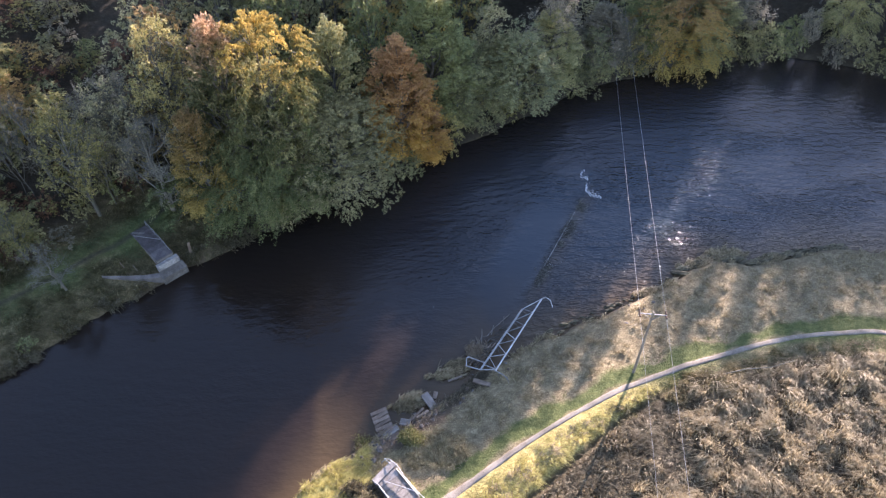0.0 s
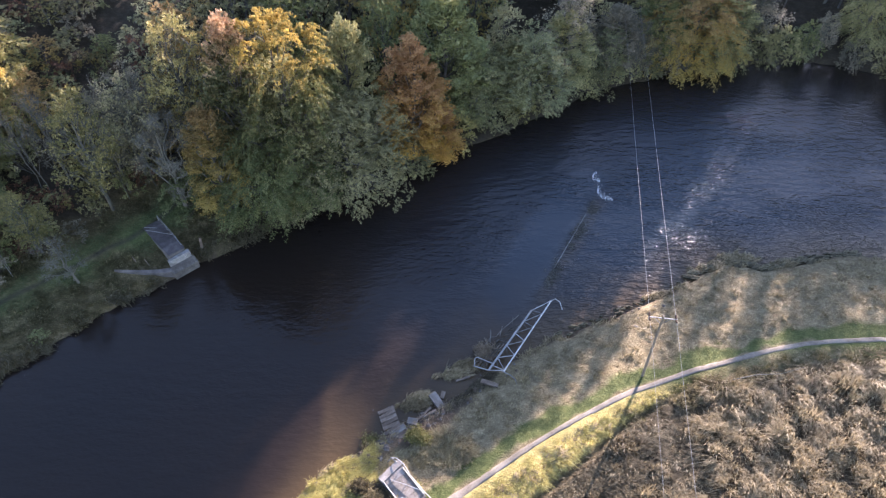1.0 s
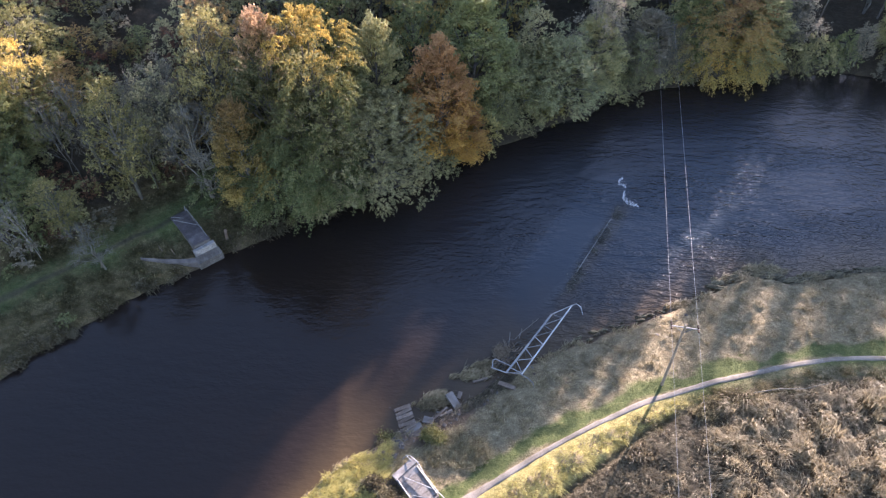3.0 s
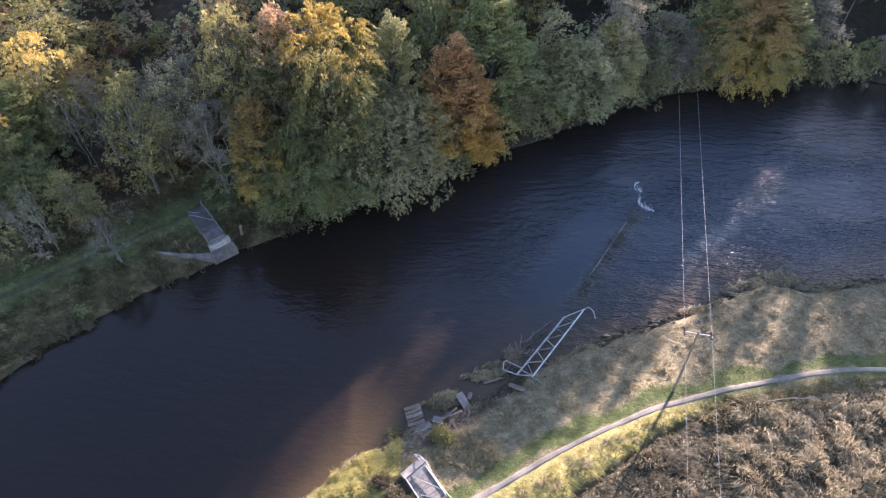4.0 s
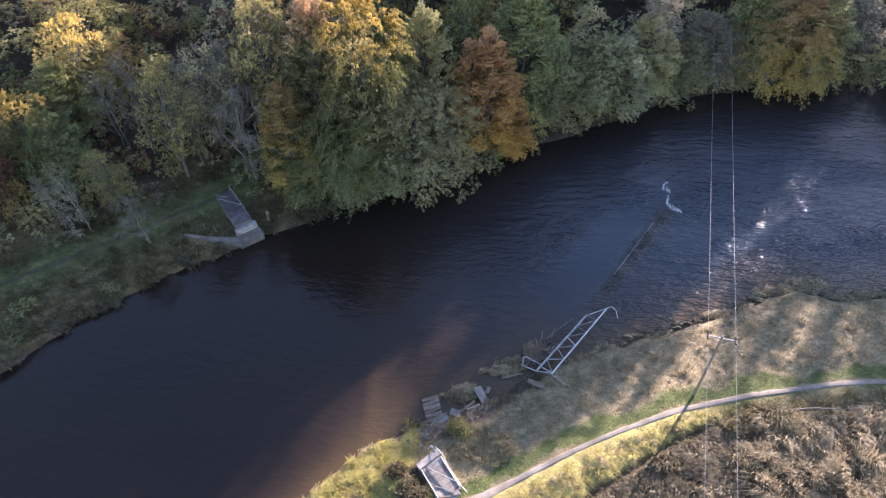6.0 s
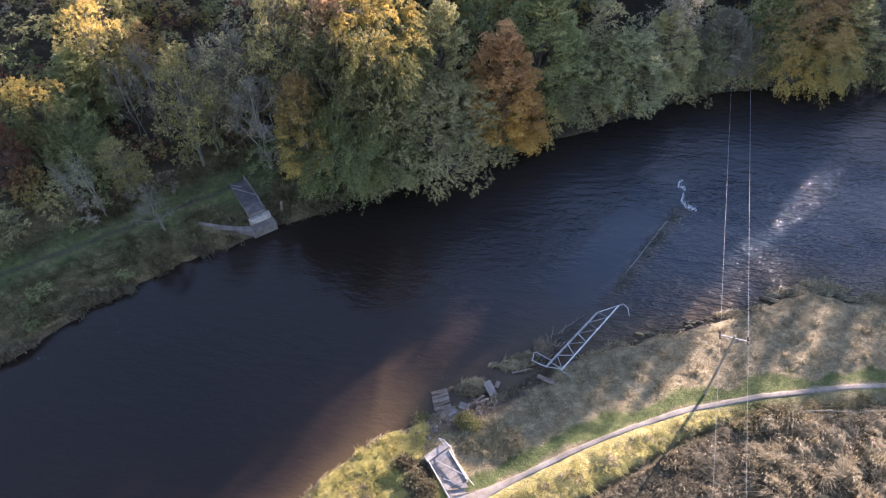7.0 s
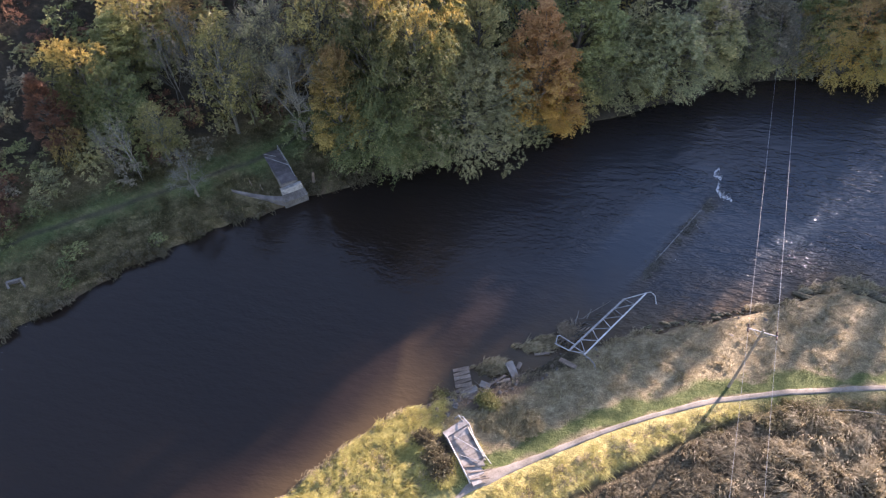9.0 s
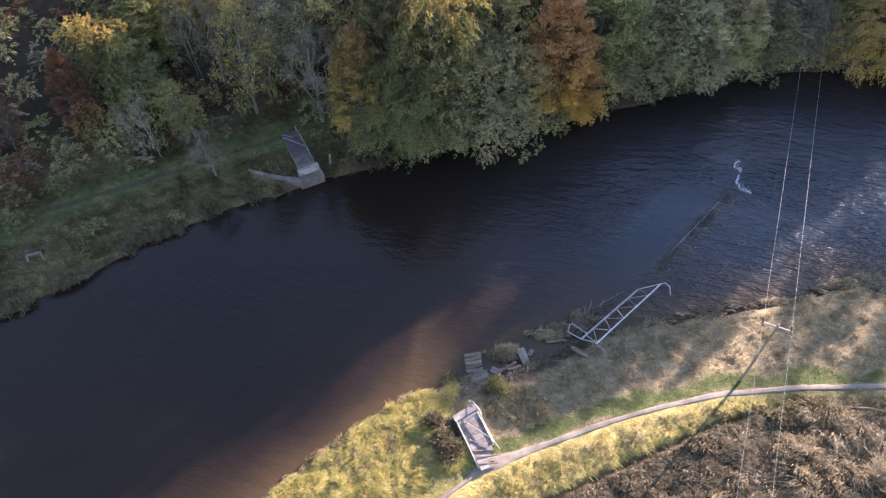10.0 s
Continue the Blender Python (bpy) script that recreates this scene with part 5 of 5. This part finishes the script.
# ---- grass, reeds and scrub ----
def blades(name, xy, up, tall, lean, width, count, tuft, mat, label, category, seed, droop=0.25, base=None):
    """Tufts of bent blades. lean: a direction field of (x, y) pairs, a part of each blade's length."""
    rng = np.random.default_rng(seed)
    n = len(xy)
    z = height(xy[:, 0], xy[:, 1]) if base is None else np.full(n, base)
    p = np.repeat(np.c_[xy, z + up], count, 0)
    p[:, :2] += rng.normal(size=(n * count, 2)) * tuft
    L = np.repeat(tall, count)[:, None] * rng.uniform(0.6, 1.25, (n * count, 1))
    d = np.repeat(lean, count, 0) + rng.normal(size=(n * count, 2)) * 0.30
    tip = np.c_[d * L, L * np.clip(1.0 - droop - 0.45 * (d ** 2).sum(1, keepdims=True), 0.12, 1)]
    mid = np.c_[d * L * 0.38, tip[:, 2:] * 0.5 + L * 0.22]
    side_v = np.c_[-d[:, 1], d[:, 0]]
    side_v /= np.linalg.norm(side_v, axis=1, keepdims=True) + 1e-6
    w = np.c_[side_v, np.zeros(len(d))] * (width * rng.uniform(0.6, 1.3, (n * count, 1)) / 2)
    v = np.stack([p - w * 0.7, p + w * 0.7, p + mid + w, p + mid - w, p + tip], 1).reshape(-1, 3)
    i = np.arange(n * count) * 5
    me = data_mesh(name, v, [np.stack([i, i + 1, i + 2, i + 3], -1), np.stack([i + 3, i + 2, i + 4], -1)], mat)
    return tagged(new(name, me), label, category, kind="stuff")


def scatter(n, x0, x1, y0, y1, seed, keep):
    rng = np.random.default_rng(seed)
    q = np.c_[rng.uniform(x0, x1, n), rng.uniform(y0, y1, n)]
    return q[keep(q[:, 0], q[:, 1])]


def swirl(q, scale, seed, strength, bias=(0, 0)):
    a = 3.0 * wob(q[:, 0], q[:, 1], scale, seed) + 1.5 * wob(q[:, 0], q[:, 1], scale * 0.35, seed + 2)
    return np.c_[np.cos(a) + bias[0], np.sin(a) + bias[1]] * strength


near_d = lambda x, y: -side(BANK_NEAR, x, y)
far_d = lambda x, y: side(BANK_FAR, x, y)
path_d = lambda x, y: np.abs(side(FOOTPATH, x, y))
edge_d = lambda x, y: -side(FIELD_EDGE, x, y)


def off_wing(x, y):
    """Clear of the far bridge end and its wing wall."""
    c, s = math.cos(radians(-142.7)), math.sin(radians(-142.7))
    u, v = c * (x + 27.6) + s * (y - 61.7), -s * (x + 27.6) + c * (y - 61.7)
    return (u < -1.9) | (u > 6.9) | (v < -3.9) | (v > 6) | (v < 3.0 - 3.2 * np.clip((u - 1.5) / 5, 0, 1) ** 1.2) & (u > 1.3) | (v > 5.6 - 4.4 * np.clip((u - 1.5) / 5, 0, 1)) & (u > 1.6)



q = scatter(7000, 2, 64, 6, 38, 21, lambda x, y: ((edge_d(x, y) > 5 + 3 * wob(x, y, 4, 3)) | (x + 0.2 * y > 36) & (edge_d(x, y) > 0.6)) & (path_d(x, y) > 1.0) & (wob(x, y, 1.7, 8) > -0.45))
blades("reed_bed", q, -0.05, 0.75 + 0.95 * np.clip(wob(q[:, 0], q[:, 1], 1.5, 9) + 0.2, 0, 1), swirl(q, 2.4, 1.0, 0.6, (-0.7, -0.5)), 0.055, 30, 0.24, REED,
       "dry straw-coloured reeds flattened by wind", "reed bed", 31, 0.2)
q = scatter(6000, 4, 64, 6, 38, 49, lambda x, y: (edge_d(x, y) > 1.2) & (path_d(x, y) > 1.0))
blades("reed_litter", q, 0.0, 0.55 + 0.3 * np.clip(wob(q[:, 0], q[:, 1], 1.5, 46), 0, 1), swirl(q, 2.4, 1.0, 0.8, (-0.7, -0.5)), 0.07, 12, 0.3, REED, "flattened tan reed litter under the reeds", "reed litter", 50, 0.5)
q = scatter(9000, 2, 36, 12, 38, 28, lambda x, y: (edge_d(x, y) > 0.95) & (path_d(x, y) > 1.0) & (edge_d(x, y) < 6 + 3 * wob(x, y, 4, 3)) & (x + 0.2 * y < 36))
blades("dead_grass", q, -0.03, 0.45 + 0.6 * np.clip(wob(q[:, 0], q[:, 1], 1.1, 4), 0, 1), swirl(q, 3.4, 8.0, 0.45, (1.1, -0.9)), 0.065, 14, 0.2, FIELD,
       "dull grey-brown dead grass along the ditch", "grass", 38, 0.2)
q = scatter(42000, -14, 66, 16, 53, 22, lambda x, y: (near_d(x, y) > 1.2) & (path_d(x, y) > 0.75) & (edge_d(x, y) < 0.0) & (wob(x, y, 0.9, 16) > -0.35) & (scar(x, y) < 0.5) & (np.abs(side(FOOTPATH, x, y) - 1.4) > 1.1 + 0.6 * wob(x, y, 2.5, 4)))
blades("bank_grass", q, -0.03, (0.14 + 0.46 * np.clip(wob(q[:, 0], q[:, 1], 0.75, 3), 0, 1)) * np.clip((path_d(q[:, 0], q[:, 1]) - 0.3) / 1.6, 0.25, 1), swirl(q, 2.5, 2.0, 0.5, (0.8, 0.6)), 0.065, 6, 0.12, STRAW,
       "short brown autumn grass on the bank", "grass", 32)
q = scatter(16000, -14, 66, 16, 53, 23, lambda x, y: (np.abs(side(FOOTPATH, x, y) - 1.5) < 0.9 + 0.5 * wob(x, y, 2.5, 4)) & (path_d(x, y) > 0.8) & (near_d(x, y) > 1.5))
blades("verge_grass", q, -0.03, 0.07 + 0.22 * np.clip(path_d(q[:, 0], q[:, 1]) - 0.9, 0, 1) * np.clip(0.5 + wob(q[:, 0], q[:, 1], 0.8, 43), 0.1, 1), swirl(q, 2.0, 3.0, 0.4), 0.045, 6, 0.14, TURF, "green mown grass beside the path", "grass", 33)
strip = lambda x, y: (side(FOOTPATH, x, y) < 0) & (path_d(x, y) > 0.6) & (edge_d(x, y) < -0.05)
bank = lambda x, y: (side(FOOTPATH, x, y) > 0) & (path_d(x, y) > 0.6) & (near_d(x, y) > 0.4) & (near_d(x, y) < 9) & (x < 0.5 - 4 * (y > 28))
low_by_path = lambda q: np.clip((path_d(q[:, 0], q[:, 1]) - 0.3) / 1.6, 0.2, 1)
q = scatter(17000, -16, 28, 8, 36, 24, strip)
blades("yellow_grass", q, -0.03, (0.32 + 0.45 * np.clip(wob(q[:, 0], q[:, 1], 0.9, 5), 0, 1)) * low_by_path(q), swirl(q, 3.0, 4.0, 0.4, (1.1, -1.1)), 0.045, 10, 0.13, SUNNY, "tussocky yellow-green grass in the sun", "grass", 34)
q = scatter(9000, 20, 66, 26, 40, 47, lambda x, y: (side(FOOTPATH, x, y) < 0) & (path_d(x, y) > 0.6) & (edge_d(x, y) < 1.2) & (wob(x, y, 1.1, 44) > -0.5))
blades("olive_grass", q, -0.03, (0.25 + 0.4 * np.clip(wob(q[:, 0], q[:, 1], 0.9, 45), 0, 1)) * low_by_path(q), swirl(q, 2.0, 11.0, 0.45, (-0.5, -0.5)), 0.055, 9, 0.15, RANK, "rank olive grass between the path and the reeds", "grass", 48, 0.2)
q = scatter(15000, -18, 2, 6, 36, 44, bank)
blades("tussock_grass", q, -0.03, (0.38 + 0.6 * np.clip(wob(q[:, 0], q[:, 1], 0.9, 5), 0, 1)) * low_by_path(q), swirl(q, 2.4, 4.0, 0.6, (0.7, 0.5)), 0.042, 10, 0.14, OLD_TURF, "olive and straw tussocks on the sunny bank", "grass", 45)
q = scatter(5200, -8, 8, 20, 36, 29, lambda x, y: (((x - 3.0) / 2.9) ** 2 + ((y - 31.0) / 1.9) ** 2 < 1 + 0.4 * wob(x, y, 1.5, 2)) & (path_d(x, y) > 0.9))
blades("rough_grass", q, -0.03, 0.55 + 0.35 * np.clip(wob(q[:, 0], q[:, 1], 1.1, 4), 0, 1), swirl(q, 1.8, 9.0, 0.55), 0.06, 8, 0.16, ROUGH, "tall grey-green rough grass beside the bridge end", "grass", 39, 0.2)
q = scatter(9000, -8, 4, 20, 36, 30, lambda x, y: (((x + 3.3) / 1.4) ** 2 + ((y - 26.8) / 1.7) ** 2 < 1 + 0.4 * wob(x, y, 1.5, 5)) & (path_d(x, y) > 0.8))
blades("dark_undergrowth", q, -0.03, 0.5 + 0.35 * np.clip(wob(q[:, 0], q[:, 1], 1.0, 6), 0, 1), swirl(q, 1.5, 10.0, 0.6), 0.06, 8, 0.16, LITTER, "dead brown undergrowth beside the bridge end", "undergrowth", 40, 0.2)
q = scatter(42000, -16, 70, 16, 56, 25, lambda x, y: (near_d(x, y) > -0.35) & (near_d(x, y) < 0.9) & (wob(x, y, 2.5, 14) > -0.1 + 0.5 * (x > 36)))
blades("river_edge_grass", q, -0.02, 0.45 + 0.35 * np.clip(wob(q[:, 0], q[:, 1], 1.7, 6), 0, 1), swirl(q, 3, 5.0, 0.4, (0.6, 1.2)), 0.055, 8, 0.16, STRAW, "long pale grass hanging over the river's edge", "grass", 35, 0.35)
q = scatter(26000, -72, -14, 28, 72, 26, lambda x, y: (far_d(x, y) > 0.1) & (far_d(x, y) < 13) & (np.abs(side(TRACK, x, y)) > 0.8) & off_wing(x, y))
lushy = (np.abs(side(TRACK, q[:, 0], q[:, 1])) < 2.6 + 1.4 * wob(q[:, 0], q[:, 1], 2.5, 22)) & (far_d(q[:, 0], q[:, 1]) > 2)
blades("lush_grass", q[lushy], -0.03, np.full(lushy.sum(), 0.22), swirl(q[lushy], 2.0, 6.0, 0.5), 0.07, 7, 0.22, LUSH, "short green grass beside the meadow track", "grass", 46)
q = q[~lushy]
blades("meadow_grass", q, -0.03, 0.22 + 0.6 * np.clip(wob(q[:, 0], q[:, 1], 1.3, 7), 0, 1), swirl(q, 2.0, 6.0, 0.5), 0.085, 7, 0.22, RANK, "rank dark green grass on the far meadow", "grass", 36)
q = scatter(70000, -72, -8, 20, 80, 27, lambda x, y: (far_d(x, y) > -0.3) & (far_d(x, y) < 1.4) & off_wing(x, y))
q = q[wob(q[:, 0], q[:, 1], 1.6, 12) > -0.05]
blades("far_edge_grass", q, 0.05, 0.7 + 0.4 * wob(q[:, 0], q[:, 1], 1.2, 13), swirl(q, 3, 7.0, 0.3, (0.9, -0.9)), 0.085, 9, 0.2, PALE_GRASS, "pale overhanging grass along the far waterline", "grass", 37, 0.35)
for i, (x, y, s) in enumerate(((4.9, 40.0, 0.7), (6.0, 40.9, 0.5), (0.3, 36.7, 0.6), (1.1, 37.6, 0.4), (40.5, 52.6, 1.2), (37.0, 51.6, 0.9), (46.0, 51.2, 0.6), (29.5, 47.9, 0.8))):
    rng = np.random.default_rng(50 + i)
    q = np.c_[x + rng.normal(size=70) * s, y + rng.normal(size=70) * s * 0.4]
    blades("water_tussock", q, -0.05, np.full(70, 0.9), np.tile([0.75, 0.45], (70, 1)), 0.06, 12, 0.1, STRAW, "clump of bleached grass trailing in the water", "tussock", 60 + i, 0.35, 0.05)


rng = np.random.default_rng(77)
q = np.c_[8.6 + rng.normal(size=120) * 0.45, 42.5 + rng.normal(size=120) * 0.5]
blades("flood_debris", q, 0.05, np.full(120, 0.55), rng.normal(size=(120, 2)) * 0.8, 0.05, 10, 0.12, LITTER, "brown flood debris caught in the truss", "debris", 78, 0.2, 0.25)

k = rng.uniform(0, 1, 260)
q = np.c_[3.6 + 5.4 * k + rng.normal(size=260) * 0.3, 36.1 + 3.0 * k + rng.normal(size=260) * 0.35]
blades("swept_straw", q, 0.02, np.full(260, 0.5), np.tile([0.8, 0.5], (260, 1)), 0.045, 8, 0.15, FIELD, "flattened tan straw left by the flood", "straw", 80, 0.3)
k = rng.uniform(0, 1, 150)
q = np.c_[-0.8 + 6.0 * k + rng.normal(size=150) * 0.5, 33.6 + 3.4 * k + rng.normal(size=150) * 0.5]
blades("flood_litter", q, 0.05, np.full(150, 0.55), rng.normal(size=(150, 2)) * 0.9, 0.05, 3, 0.2, LITTER, "sticks and brown litter among the rubble", "litter", 82, 0.6)

# weed and litter caught along the drowned span
k = rng.uniform(0, 1, 420)
q = np.c_[16.2 + 10.2 * k + rng.normal(size=420) * 0.35 + 0.25, 50.4 + 14.7 * k + rng.normal(size=420) * 0.25 - 0.2]
q = q[wob(q[:, 0], q[:, 1], 1.2, 21) > 0.1]
blades("river_weed", q, -0.03, np.full(len(q), 0.45), np.tile([0.9, 0.35], (len(q), 1)), 0.045, 5, 0.12, WEED, "dark weed and litter caught on the drowned span", "weed", 79, 0.75, 0.0)


def bramble(x, y, wide, tall, mat, label, seed):
    """A low sprawling bush of stems and small leaves."""
    rng = np.random.default_rng(seed)
    ob = thing("bush", pose(x, y, at(x, y)), label, "bush", "bushes on the near bank")
    pile = Pile()
    tips = []
    for i in range(26):
        a, k = rng.uniform(0, 6.28), rng.uniform(0.3, 1.0)
        tip = np.array([math.cos(a) * wide * k, math.sin(a) * wide * k, tall * (1.1 - 0.6 * k) * rng.uniform(0.7, 1.1)])
        v, f, pts = twig(np.array([tip[0] * 0.3, tip[1] * 0.3, -0.1]), tip, 0.02, 0.008, rng, 3, 0.08, 3)
        pile.add(v, f)
        tips += [tip, pts[2], pts[1]]
    o = new("stems", pile.mesh("stems", BARK))
    o.parent = ob
    tips = np.repeat(np.array(tips), 45, 0)
    pos = tips + rng.normal(size=tips.shape) * [0.28, 0.28, 0.2]
    pos[:, 2] = np.abs(pos[:, 2])
    nrm = rng.normal(size=pos.shape) * 0.6 + [0, 0, 0.8]
    nrm /= np.linalg.norm(nrm, axis=1, keepdims=True)
    v, f = leaf_quads(pos, nrm, 0.2, 0.17, 0.10, rng)
    o = new("foliage", data_mesh("foliage", v, f, mat))
    o.parent = ob


for i, (x, y, w, t) in enumerate(((-2.7, 25.6, 0.9, 0.7), (-3.9, 26.6, 1.0, 0.8), (-3.2, 24.8, 0.7, 0.5), (-4.9, 27.9, 0.7, 0.5), (30.2, 34.6, 1.6, 0.9), (31.5, 33.8, 1.3, 0.8), (28.3, 33.9, 1.0, 0.7), (33.8, 35.4, 1.0, 0.6), (26.9, 33.2, 0.8, 0.6))):
    bramble(x, y, w, t, SCRUB, "tangled grey-brown bramble bush on the bank", 70 + i)
for i, (x, y, w, t) in enumerate(((0.5, 32.8, 0.7, 0.8), (-4.0, 33.6, 0.7, 0.5), (1.2, 32.4, 0.5, 0.6))):
    bramble(x, y, w, t, LEAF["lime"], "small yellow-green bush among the rubble", 90 + i)
